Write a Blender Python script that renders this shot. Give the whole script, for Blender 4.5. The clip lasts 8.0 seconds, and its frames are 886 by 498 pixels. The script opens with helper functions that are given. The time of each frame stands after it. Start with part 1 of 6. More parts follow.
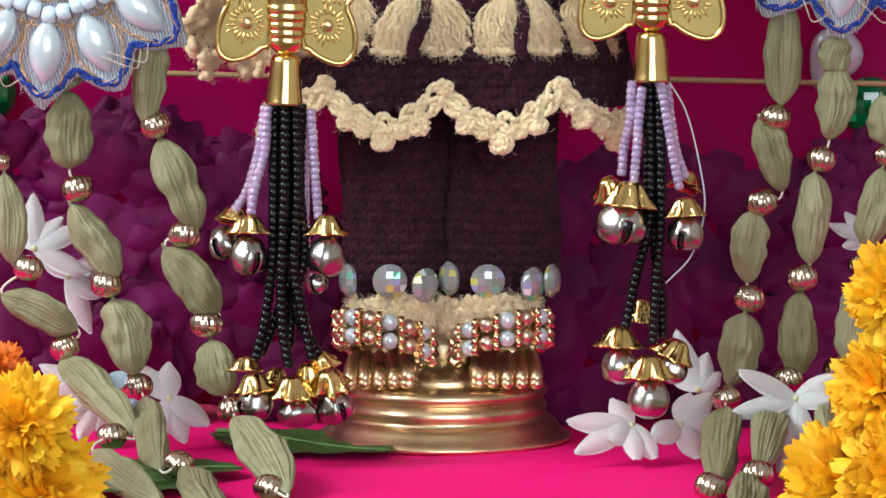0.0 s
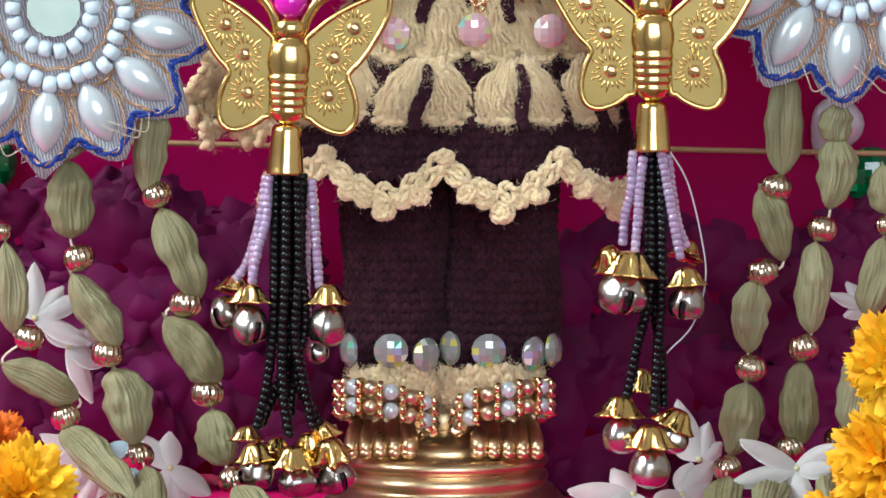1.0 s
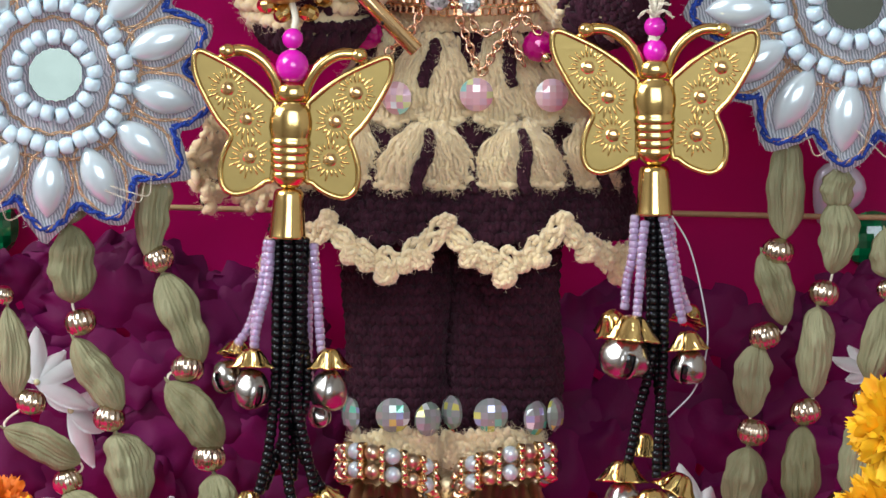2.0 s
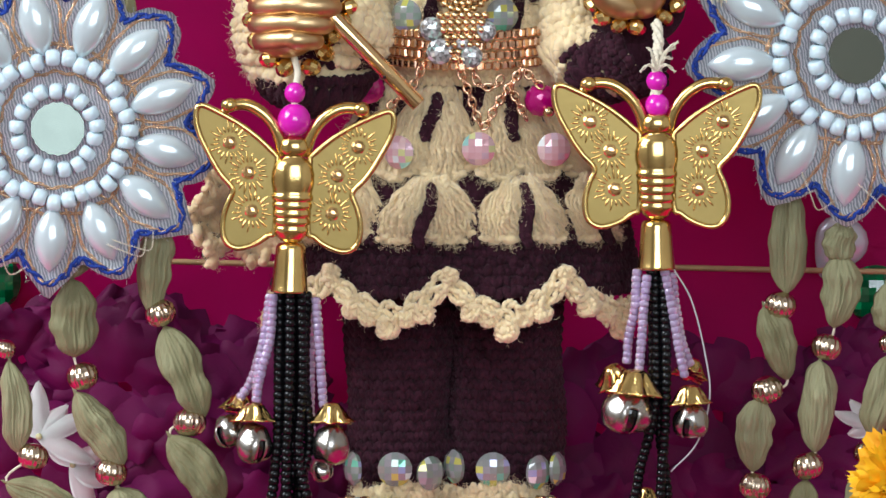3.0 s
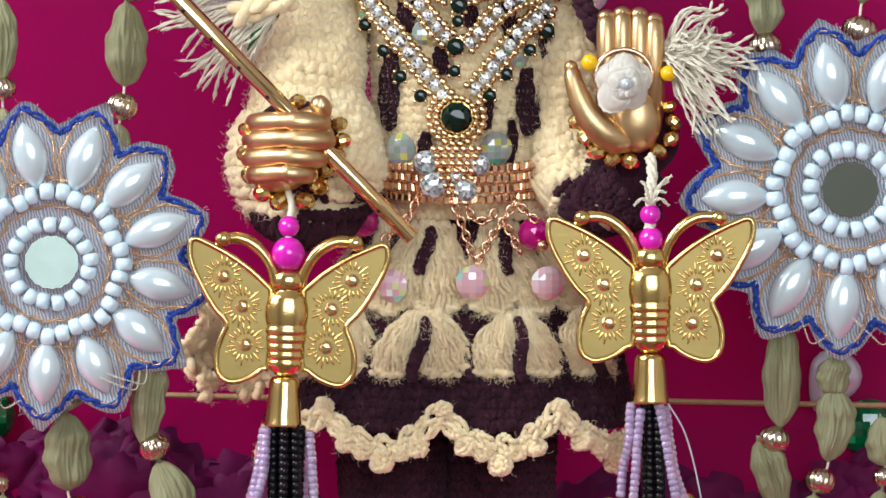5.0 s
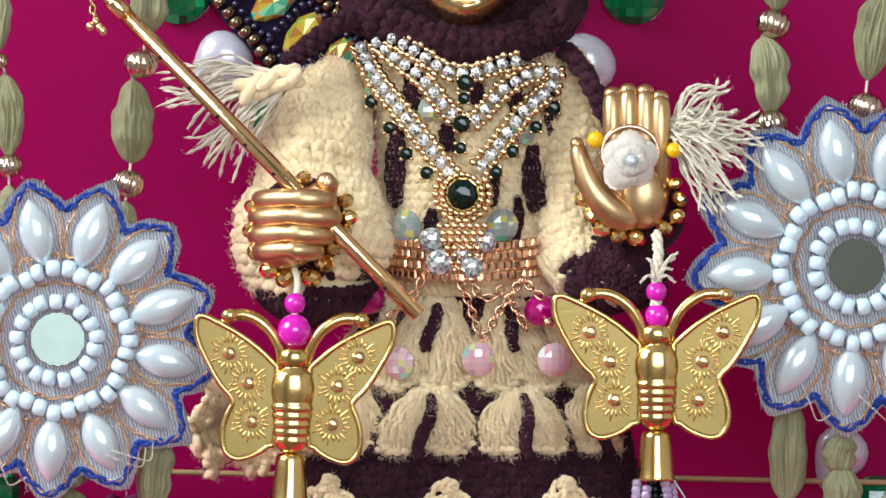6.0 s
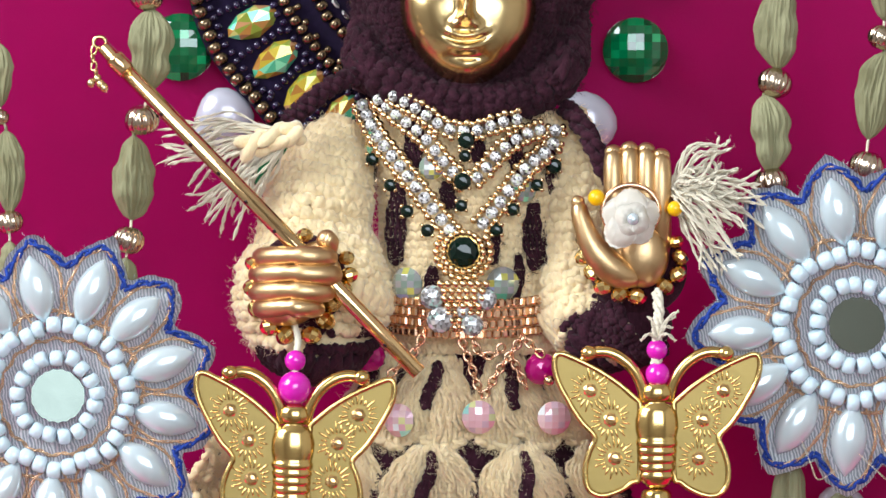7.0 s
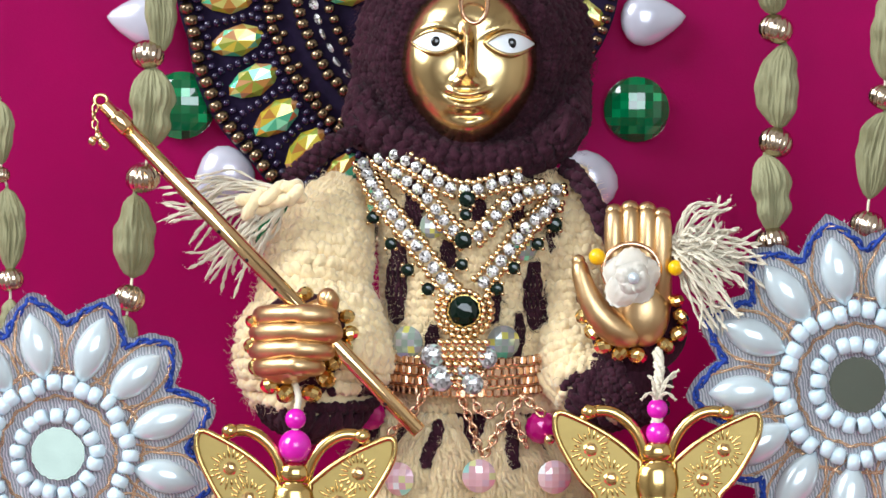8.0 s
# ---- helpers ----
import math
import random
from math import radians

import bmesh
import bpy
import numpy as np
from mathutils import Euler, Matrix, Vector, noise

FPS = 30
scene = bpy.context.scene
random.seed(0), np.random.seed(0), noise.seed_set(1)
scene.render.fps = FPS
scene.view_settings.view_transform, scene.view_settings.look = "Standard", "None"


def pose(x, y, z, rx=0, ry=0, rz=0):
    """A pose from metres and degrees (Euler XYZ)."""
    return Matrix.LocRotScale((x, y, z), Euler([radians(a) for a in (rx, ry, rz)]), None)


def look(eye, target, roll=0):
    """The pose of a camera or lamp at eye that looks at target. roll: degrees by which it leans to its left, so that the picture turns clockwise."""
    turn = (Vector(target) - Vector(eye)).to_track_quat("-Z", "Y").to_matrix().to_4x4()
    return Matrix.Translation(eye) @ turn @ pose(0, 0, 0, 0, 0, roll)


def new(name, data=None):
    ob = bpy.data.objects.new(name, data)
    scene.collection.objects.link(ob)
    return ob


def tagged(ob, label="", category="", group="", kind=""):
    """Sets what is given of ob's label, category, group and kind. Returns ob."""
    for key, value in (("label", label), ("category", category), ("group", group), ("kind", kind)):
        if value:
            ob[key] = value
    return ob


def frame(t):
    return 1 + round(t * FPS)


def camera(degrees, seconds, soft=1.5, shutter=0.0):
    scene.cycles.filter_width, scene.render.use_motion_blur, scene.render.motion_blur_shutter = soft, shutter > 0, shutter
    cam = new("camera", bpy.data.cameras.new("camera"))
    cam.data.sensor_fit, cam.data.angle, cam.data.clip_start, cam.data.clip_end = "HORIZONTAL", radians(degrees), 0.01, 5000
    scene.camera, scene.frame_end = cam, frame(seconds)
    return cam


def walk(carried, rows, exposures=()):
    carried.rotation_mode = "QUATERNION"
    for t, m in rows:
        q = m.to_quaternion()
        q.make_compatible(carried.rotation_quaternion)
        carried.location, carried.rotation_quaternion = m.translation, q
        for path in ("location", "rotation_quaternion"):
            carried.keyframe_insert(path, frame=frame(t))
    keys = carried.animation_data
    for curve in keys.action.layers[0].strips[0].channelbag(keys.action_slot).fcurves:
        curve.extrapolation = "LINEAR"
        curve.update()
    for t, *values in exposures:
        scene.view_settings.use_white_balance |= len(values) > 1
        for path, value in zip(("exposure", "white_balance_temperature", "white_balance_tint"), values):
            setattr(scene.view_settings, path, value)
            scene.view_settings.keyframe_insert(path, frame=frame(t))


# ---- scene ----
cam = camera(8.966, 8.0, soft=1.5)
EYE = (0.0, -1.5, 0.21)
# seconds, tilt, turn, lean: a long lens on a stand, tilted slowly upwards
ROWS = [
    (0.0, -5.9400, 0.0000, 0.000),
    (0.5, -5.5735, 0.0006, 0.003),
    (1.0, -5.2340, 0.0108, 0.012),
    (1.5, -4.8895, 0.0166, 0.004),
    (3.0, -4.0337, 0.0517, -0.015),
    (3.5, -3.7431, 0.0247, 0.000),
    (4.0, -3.4290, -0.0199, 0.005),
    (4.5, -3.0792, -0.0258, 0.020),
    (6.0, -1.8988, 0.0510, 0.010),
    (6.5, -1.6006, 0.0544, 0.115),
    (7.0, -1.3140, 0.0585, 0.180),
    (7.5, -1.0214, 0.0655, 0.285),
    (8.0, -0.7192, 0.0678, 0.310),
]
EXPOSURES = [(0.0, 0.16), (1.5, 0.06), (3.0, 0.0), (4.5, 0.08), (6.0, 0.18), (8.0, 0.26)]
walk(cam, [(t, pose(*EYE, 90 + tilt, 0, turn) @ pose(0, 0, 0, 0, 0, lean)) for t, tilt, turn, lean in ROWS], EXPOSURES)

# ---- light: area lamps in two unseen window openings, and bounce from the unseen room ----
world = bpy.data.worlds.new("world")
scene.world = world
world.use_nodes = True
sky = world.node_tree.nodes.new("ShaderNodeTexSky")
sky.sky_type, sky.sun_disc, sky.sun_elevation, sky.sun_rotation = "NISHITA", False, radians(40), radians(230)
world.node_tree.links.new(sky.outputs[0], world.node_tree.nodes["Background"].inputs[0])
world.node_tree.nodes["Background"].inputs[1].default_value = 0.08


def window_light(name, m, w, h, watts, colour):
    d = bpy.data.lights.new(name, "AREA")
    d.shape, d.size, d.size_y, d.energy, d.color = "RECTANGLE", w, h, watts, colour
    ob = new(name, d)
    ob.matrix_world = m
    return ob


# upper-left window, inferred from the pearls' highlights
window_light("unseen_window_daylight", look((-1.52, -0.85, 1.3), (0, -0.1, 0.1)), 1.2, 1.1, 49, (0.92, 1.0, 1.05))
# front window out of view, added low down to brighten the lower parts
window_light("unseen_window_daylight", look((0.3, -2.6, 0.72), (0.0, 0, 0.1)), 1.5, 1.2, 33, (0.89, 1.0, 1.1))

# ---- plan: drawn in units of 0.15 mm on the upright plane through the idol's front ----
UNIT, REACH = 0.00015, 1.5


def scale_at(depth):
    return UNIT * (1 + depth * UNIT / REACH)


def at(u, v, depth=0.0):
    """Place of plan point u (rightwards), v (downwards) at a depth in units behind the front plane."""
    d = REACH + depth * UNIT
    a = radians(-5.94) - (v - 441) * 1e-4
    return Vector(((u - 784) * 1e-4 * d / math.cos(a), EYE[1] + d, EYE[2] + d * math.tan(a)))


KS = {}


def thing(name, p, depth, label, category, group="", kind="", rz=0.0):
    """An empty at plan point p; its parts are drawn in units round it: x right, y back, z up."""
    ob = new(name)
    ob.matrix_world = Matrix.Translation(at(p[0], p[1], depth)) @ Matrix.Rotation(radians(rz), 4, "Y")
    ob.empty_display_size = 0.01
    KS[ob.name] = scale_at(depth)
    return tagged(ob, label, category, group, kind)


def root_scale(ob):
    while ob.parent:
        ob = ob.parent
    return KS.get(ob.name, UNIT)


def to_mesh(name, bm, mats, smooth=True):
    me = bpy.data.meshes.new(name)
    bm.to_mesh(me)
    bm.free()
    for m in (mats if isinstance(mats, (list, tuple)) else [mats]):
        me.materials.append(m)
    if smooth:
        me.polygons.foreach_set("use_smooth", [True] * len(me.polygons))
    return me


def part(name, bm, mat, parent, label="", smooth=True, kind=""):
    k = root_scale(parent)
    bmesh.ops.scale(bm, vec=(k, k, k), verts=bm.verts)
    ob = new(name, to_mesh(name, bm, mat, smooth))
    ob.parent = parent
    return tagged(ob, label, kind=kind)


def solo(name, bm, mat, p, depth, label, category, group="", kind="", smooth=True):
    """A thing that is a single mesh."""
    k = scale_at(depth)
    bmesh.ops.scale(bm, vec=(k, k, k), verts=bm.verts)
    ob = new(name, to_mesh(name, bm, mat, smooth))
    ob.matrix_world = Matrix.Translation(at(p[0], p[1], depth))
    return tagged(ob, label, category, group, kind)


def piece(name, me, parent, loc, rot=(0, 0, 0), size=(1, 1, 1), label=""):
    """An object on a shared mesh of about unit size, under parent, placed in units."""
    k = root_scale(parent)
    if not isinstance(size, (tuple, list)):
        size = (size, size, size)
    ob = new(name, me)
    ob.parent = parent
    r = rot if isinstance(rot, Matrix) else Euler([radians(a) for a in rot]).to_matrix()
    ob.matrix_local = Matrix.Translation(Vector(loc) * k) @ r.to_4x4() @ Matrix.Diagonal((*[s * k for s in size], 1))
    return tagged(ob, label) if label else ob


def rel(thing_p, depth, p, d=None):
    """Offset in units of plan point p at depth d from a thing at thing_p, depth."""
    d = depth if d is None else d
    return (at(p[0], p[1], d) - at(thing_p[0], thing_p[1], depth)) / scale_at(depth)


# ---- mesh helpers ----
def ball(bm, c, r, seg=16, rings=10, m=None):
    if not isinstance(r, (tuple, list)):
        r = (r, r, r)
    mm = Matrix.Translation(c) @ (m.to_4x4() if m else Matrix.Identity(4)) @ Matrix.Diagonal((*r, 1))
    return bmesh.ops.create_uvsphere(bm, u_segments=seg, v_segments=rings, radius=1, matrix=mm)["verts"]


def box(bm, c, s, m=None):
    mm = Matrix.Translation(c) @ (m.to_4x4() if m else Matrix.Identity(4)) @ Matrix.Diagonal((*s, 1))
    return bmesh.ops.create_cube(bm, size=1, matrix=mm)["verts"]


def along(d):
    return Vector(d).to_track_quat("Z", "Y").to_matrix()


def smooth_path(pts, n):
    """Catmull-Rom through pts."""
    pts = [Vector(p) for p in pts]
    q = [pts[0] * 2 - pts[1]] + pts + [pts[-1] * 2 - pts[-2]]
    out = []
    m = len(pts) - 1
    for i in range(n + 1):
        t = i / n * m
        j = min(int(t), m - 1)
        f = t - j
        a, b, c, d = q[j:j + 4]
        out.append(0.5 * ((2 * b) + (c - a) * f + (2 * a - 5 * b + 4 * c - d) * f * f + (3 * b - a - 3 * c + d) * f ** 3))
    return out


def tube(bm, pts, r, seg=8, closed=False, cap=True, flat=1.0, up=None):
    """A tube along pts; r is a radius or a list of radii."""
    n = len(pts)
    rings = []
    ref = Vector(up) if up else Vector((0, -1, 0))
    for i, p in enumerate(pts):
        a = pts[i - 1] if (i or closed) else pts[0]
        b = pts[(i + 1) % n] if (i < n - 1 or closed) else pts[-1]
        t = (Vector(b) - Vector(a)).normalized()
        s = t.cross(ref)
        if s.length < 1e-4:
            s = t.cross(Vector((1, 0, 0.2)))
        s.normalize()
        w = s.cross(t).normalized()
        rr = r[i] if isinstance(r, (list, tuple)) else r
        rings.append([bm.verts.new(Vector(p) + s * (math.cos(q) * rr) + w * (math.sin(q) * rr * flat)) for q in [2 * math.pi * k / seg for k in range(seg)]])
    for i in range(n if closed else n - 1):
        a, b = rings[i], rings[(i + 1) % n]
        for k in range(seg):
            bm.faces.new((a[k], a[(k + 1) % seg], b[(k + 1) % seg], b[k]))
    if cap and not closed:
        bm.faces.new(rings[0][::-1]), bm.faces.new(rings[-1])
    return rings


def lathe(bm, prof, seg=32, m=None, wob=None):
    """Profile of (radius, height) turned about z."""
    m = m or Matrix.Identity(4)
    rings = []
    for i, (r, z) in enumerate(prof):
        ring = []
        for k in range(seg):
            a = 2 * math.pi * k / seg
            f = wob(a, i) if wob else 1.0
            ring.append(bm.verts.new(m @ Vector((r * f * math.cos(a), r * f * math.sin(a), z))))
        rings.append(ring)
    for a, b in zip(rings, rings[1:]):
        for k in range(seg):
            bm.faces.new((a[k], a[(k + 1) % seg], b[(k + 1) % seg], b[k]))
    bm.faces.new(rings[0][::-1]), bm.faces.new(rings[-1])
    return rings


def slab(bm, outline, y0, y1, bevel=0.0):
    """A flat plate with outline (x, z), from depth y0 (front) to y1 (back)."""
    a = [bm.verts.new((x, y0, z)) for x, z in outline]
    b = [bm.verts.new((x, y1, z)) for x, z in outline]
    n = len(outline)
    fa = bm.faces.new(a)
    bm.faces.new(b[::-1])
    for i in range(n):
        bm.faces.new((a[i], b[i], b[(i + 1) % n], a[(i + 1) % n]))
    bmesh.ops.recalc_face_normals(bm, faces=bm.faces[:])
    return fa


def grid_sheet(bm, f, nu, nv, close_u=False):
    vs = [[bm.verts.new(f(i / nu, j / nv)) for j in range(nv + 1)] for i in range(nu if close_u else nu + 1)]
    m = len(vs)
    for i in range(nu):
        for j in range(nv):
            bm.faces.new((vs[i][j], vs[(i + 1) % m][j], vs[(i + 1) % m][j + 1], vs[i][j + 1]))
    return vs


# ---- materials ----
def material(name, colour, rough=0.5, metal=0.0, vary=0.15, size=200.0, bump=0.0, bump_size=1500.0, stretch=(1, 1, 1), rand=0.0, coat=0.0, sheen=0.0, sub=0.0, trans=0.0, ior=1.45, spec=0.5, rough_vary=0.1, second=None):
    """Principled material with colour varied by noise at two scales, per-piece variation and fine relief."""
    mat = bpy.data.materials.new(name)
    mat.use_nodes = True
    nt = mat.node_tree
    nd, ln = nt.nodes, nt.links
    p = nd["Principled BSDF"]
    p.inputs["Roughness"].default_value = rough
    p.inputs["Metallic"].default_value = metal
    p.inputs["Coat Weight"].default_value = coat
    p.inputs["Sheen Weight"].default_value = sheen
    p.inputs["Transmission Weight"].default_value = trans
    p.inputs["IOR"].default_value = ior
    p.inputs["Specular IOR Level"].default_value = spec
    if sub:
        p.inputs["Subsurface Weight"].default_value = sub
        p.inputs["Subsurface Scale"].default_value = 0.002
        p.inputs["Subsurface Radius"].default_value = (1, 0.8, 0.6)
    tc = nd.new("ShaderNodeTexCoord")
    mp = nd.new("ShaderNodeMapping")
    mp.inputs["Scale"].default_value = stretch
    ge = nd.new("ShaderNodeNewGeometry")
    ln.new(ge.outputs["Position"], mp.inputs[0])
    n1 = nd.new("ShaderNodeTexNoise")
    n1.inputs["Scale"].default_value, n1.inputs["Detail"].default_value = size, 5
    ln.new(mp.outputs[0], n1.inputs["Vector"])
    n2 = nd.new("ShaderNodeTexNoise")
    n2.inputs["Scale"].default_value, n2.inputs["Detail"].default_value = size * 0.17, 3
    ln.new(ge.outputs["Position"], n2.inputs["Vector"])
    add = nd.new("ShaderNodeMath")
    add.operation = "ADD"
    ln.new(n1.outputs[0], add.inputs[0]), ln.new(n2.outputs[0], add.inputs[1])
    oi = nd.new("ShaderNodeObjectInfo")
    mul = nd.new("ShaderNodeMath")
    mul.operation = "MULTIPLY_ADD"
    ln.new(oi.outputs["Random"], mul.inputs[0])
    mul.inputs[1].default_value = rand
    ln.new(add.outputs[0], mul.inputs[2])
    mr = nd.new("ShaderNodeMapRange")
    mr.inputs["From Min"].default_value, mr.inputs["From Max"].default_value = 0.65, 1.35 + rand
    ln.new(mul.outputs[0], mr.inputs["Value"])
    mix = nd.new("ShaderNodeMix")
    mix.data_type = "RGBA"
    dark = [c * (1 - vary) for c in colour]
    light = [min(1, c * (1 + vary)) for c in colour]
    if second:
        dark, light = colour, second
    mix.inputs["A"].default_value, mix.inputs["B"].default_value = (*dark, 1), (*light, 1)
    ln.new(mr.outputs[0], mix.inputs["Factor"])
    ln.new(mix.outputs["Result"], p.inputs["Base Color"])
    if rough_vary:
        rr = nd.new("ShaderNodeMapRange")
        rr.inputs["To Min"].default_value, rr.inputs["To Max"].default_value = max(0.0, rough - rough_vary * 0.5), min(1.0, rough + rough_vary)
        ln.new(n1.outputs[0], rr.inputs["Value"]), ln.new(rr.outputs[0], p.inputs["Roughness"])
    if bump:
        nb = nd.new("ShaderNodeTexNoise")
        nb.inputs["Scale"].default_value, nb.inputs["Detail"].default_value = bump_size, 4
        ln.new(mp.outputs[0], nb.inputs["Vector"])
        b = nd.new("ShaderNodeBump")
        b.inputs["Strength"].default_value, b.inputs["Distance"].default_value = bump, 0.0004
        ln.new(nb.outputs[0], b.inputs["Height"]), ln.new(b.outputs[0], p.inputs["Normal"])
    return mat


M_BRASS = material("polished_brass", (0.64, 0.46, 0.22), 0.22, 1.0, 0.12, 120, 0.08, 500)
M_GOLD = material("bright_gold_plate", (0.75, 0.52, 0.2), 0.17, 1.0, 0.1, 200, 0.05, 900, rough_vary=0.08)
M_GOLD_MATT = material("sandblasted_gold", (0.28, 0.2, 0.072), 0.32, 1.0, 0.14, 90, 0.1, 700)
M_ROSE = material("rose_gold", (0.84, 0.52, 0.34), 0.18, 1.0, 0.1, 300)
M_BEADMETAL = material("ribbed_champagne_metal", (0.62, 0.5, 0.38), 0.16, 1.0, 0.15, 300, rand=0.2)
M_STEEL = material("bell_nickel", (0.43, 0.4, 0.37), 0.22, 1.0, 0.3, 150, 0.12, 300)
M_BLACK = material("black_seed_bead", (0.004, 0.004, 0.005), 0.16, 0, 0.3, 400, spec=0.35)
M_LILAC = material("lilac_seed_bead", (0.5, 0.36, 0.62), 0.1, 0, 0.25, 400, rand=0.5, coat=0.6, trans=0.6, second=(0.75, 0.6, 0.85))
M_PINKBEAD = material("fuchsia_pearl_bead", (0.72, 0.01, 0.45), 0.15, 0, 0.1, 200, coat=0.8)
M_PEARL = material("white_pearl", (0.54, 0.63, 0.68), 0.18, 0.3, 0.06, 110, second=(0.68, 0.76, 0.79), coat=0.6, rand=0.2)
M_WHITEBEAD = material("white_glass_bead", (0.62, 0.75, 0.82), 0.2, 0, 0.05, 300, coat=0.5, rand=0.3, sub=0.15)
M_MIRROR = material("mirror_glass", (0.34, 0.41, 0.37), 0.03, 1.0, 0.06, 90, rough_vary=0.03)
M_POD = material("green_cardamom", (0.14, 0.125, 0.055), 0.6, 0, 0.3, 330, 1.0, 1300, stretch=(1, 1, 0.25), rand=0.6, spec=0.35, second=(0.36, 0.345, 0.2))
M_CREAM = material("cream_yarn", (0.98, 0.73, 0.44), 0.9, 0, 0.14, 1500, 0.5, 2600, stretch=(1, 1, 0.5), sheen=0.65, rand=0.1, spec=0.15)
M_PURPLE = material("aubergine_yarn", (0.042, 0.012, 0.021), 0.9, 0, 0.6, 1500, 0.8, 2400, stretch=(1, 1, 0.5), sheen=0.05, spec=0.12)
M_WHITEYARN = material("off_white_yarn", (0.8, 0.72, 0.57), 0.85, 0, 0.1, 500, 0.6, 5000, sheen=0.3)
M_BACKDROP = material("magenta_cloth_board", (0.46, 0.0011, 0.125), 0.5, 0, 0.1, 40, 0.15, 2500, spec=0.12)
M_CLOTH = material("hot_pink_cloth", (0.93, 0.005, 0.19), 0.7, 0, 0.07, 120, 0.3, 5000, spec=0.2)
M_PEONY = material("magenta_petal", (0.06, 0.0006, 0.026), 0.6, 0, 0.45, 60, 0.3, 900, rand=0.7, spec=0.2, second=(0.14, 0.001, 0.066))
M_MARI = material("marigold_petal", (0.97, 0.4, 0.005), 0.6, 0, 0.2, 150, 0.3, 1500, second=(1.0, 0.64, 0.02), sub=0.15)
M_WHITEPETAL = material("white_jasmine_petal", (0.8, 0.8, 0.78), 0.5, 0, 0.06, 150, 0.3, 700)
M_LEAF = material("green_leaf", (0.15, 0.28, 0.085), 0.4, 0, 0.3, 150, 0.4, 700)
M_DARKGEM = material("dark_green_stone", (0.0005, 0.009, 0.005), 0.03, 0.0, 0.3, 300, spec=0.6)
M_WHITE = material("eye_enamel", (0.78, 0.82, 0.86), 0.2, 0, 0.02, 100, coat=0.6)
M_INK = material("eye_and_hollow_black", (0.004, 0.004, 0.005), 0.15, 0, 0.1, 100, coat=0.6)
M_COPPERCORD = material("copper_cord", (0.72, 0.47, 0.3), 0.3, 0.8, 0.35, 900, 0.4, 3000)
M_BLUECORD = material("blue_cord", (0.015, 0.055, 0.34), 0.75, 0, 0.3, 900, 0.6, 6000)
M_THREAD = material("grey_thread", (0.5, 0.48, 0.52), 0.6, 0, 0.1, 500)
M_ORANGEWALL = material("room_plaster", (0.5, 0.46, 0.42), 0.8, 0, 0.06, 6, 0.2, 60)
M_DARKWALL = material("room_floor_tile", (0.25, 0.2, 0.17), 0.5, 0, 0.2, 4, 0.1, 60)
M_WOOD = material("dark_table_wood", (0.16, 0.09, 0.05), 0.45, 0, 0.3, 60, 0.2, 400, stretch=(0.1, 1, 1))
M_VELVET = material("navy_velvet", (0.014, 0.008, 0.026), 0.9, 0, 0.4, 500, 0.6, 2500, sheen=0.08, spec=0.1)
M_BRONZE = material("bronze_seed_bead", (0.24, 0.165, 0.1), 0.2, 0.9, 0.25, 300, rand=0.5)
M_SHELL = material("carved_shell", (0.95, 0.9, 0.82), 0.35, 0, 0.04, 200, 0.1, 1500)
M_YELLOW = material("yellow_bead", (0.9, 0.5, 0.0), 0.3, 0, 0.1, 300, coat=0.4)


def silk_cloth():
    """Silver-blue woven silk: fine ribs."""
    mat = material("silver_woven_silk", (0.4, 0.45, 0.52), 0.5, 0.0, 0.12, 260)
    nt = mat.node_tree
    p = nt.nodes["Principled BSDF"]
    w = nt.nodes.new("ShaderNodeTexWave")
    w.inputs["Scale"].default_value, w.inputs["Distortion"].default_value, w.inputs["Detail"].default_value, w.inputs["Detail Scale"].default_value = 380, 6.0, 3, 1.2
    ge = nt.nodes.new("ShaderNodeNewGeometry")
    mp = nt.nodes.new("ShaderNodeMapping")
    mp.inputs["Rotation"].default_value = (0, radians(12), 0)
    nt.links.new(ge.outputs["Position"], mp.inputs[0]), nt.links.new(mp.outputs[0], w.inputs["Vector"])
    mix = nt.nodes.new("ShaderNodeMix")
    mix.data_type = "RGBA"
    mix.inputs["A"].default_value, mix.inputs["B"].default_value = (0.38, 0.44, 0.5, 1), (0.93, 0.97, 1.0, 1)
    nt.links.new(w.outputs[1], mix.inputs["Factor"]), nt.links.new(mix.outputs["Result"], p.inputs["Base Color"])
    b = nt.nodes.new("ShaderNodeBump")
    b.inputs["Strength"].default_value, b.inputs["Distance"].default_value = 0.5, 0.00012
    nt.links.new(w.outputs[1], b.inputs["Height"]), nt.links.new(b.outputs[0], p.inputs["Normal"])
    return mat


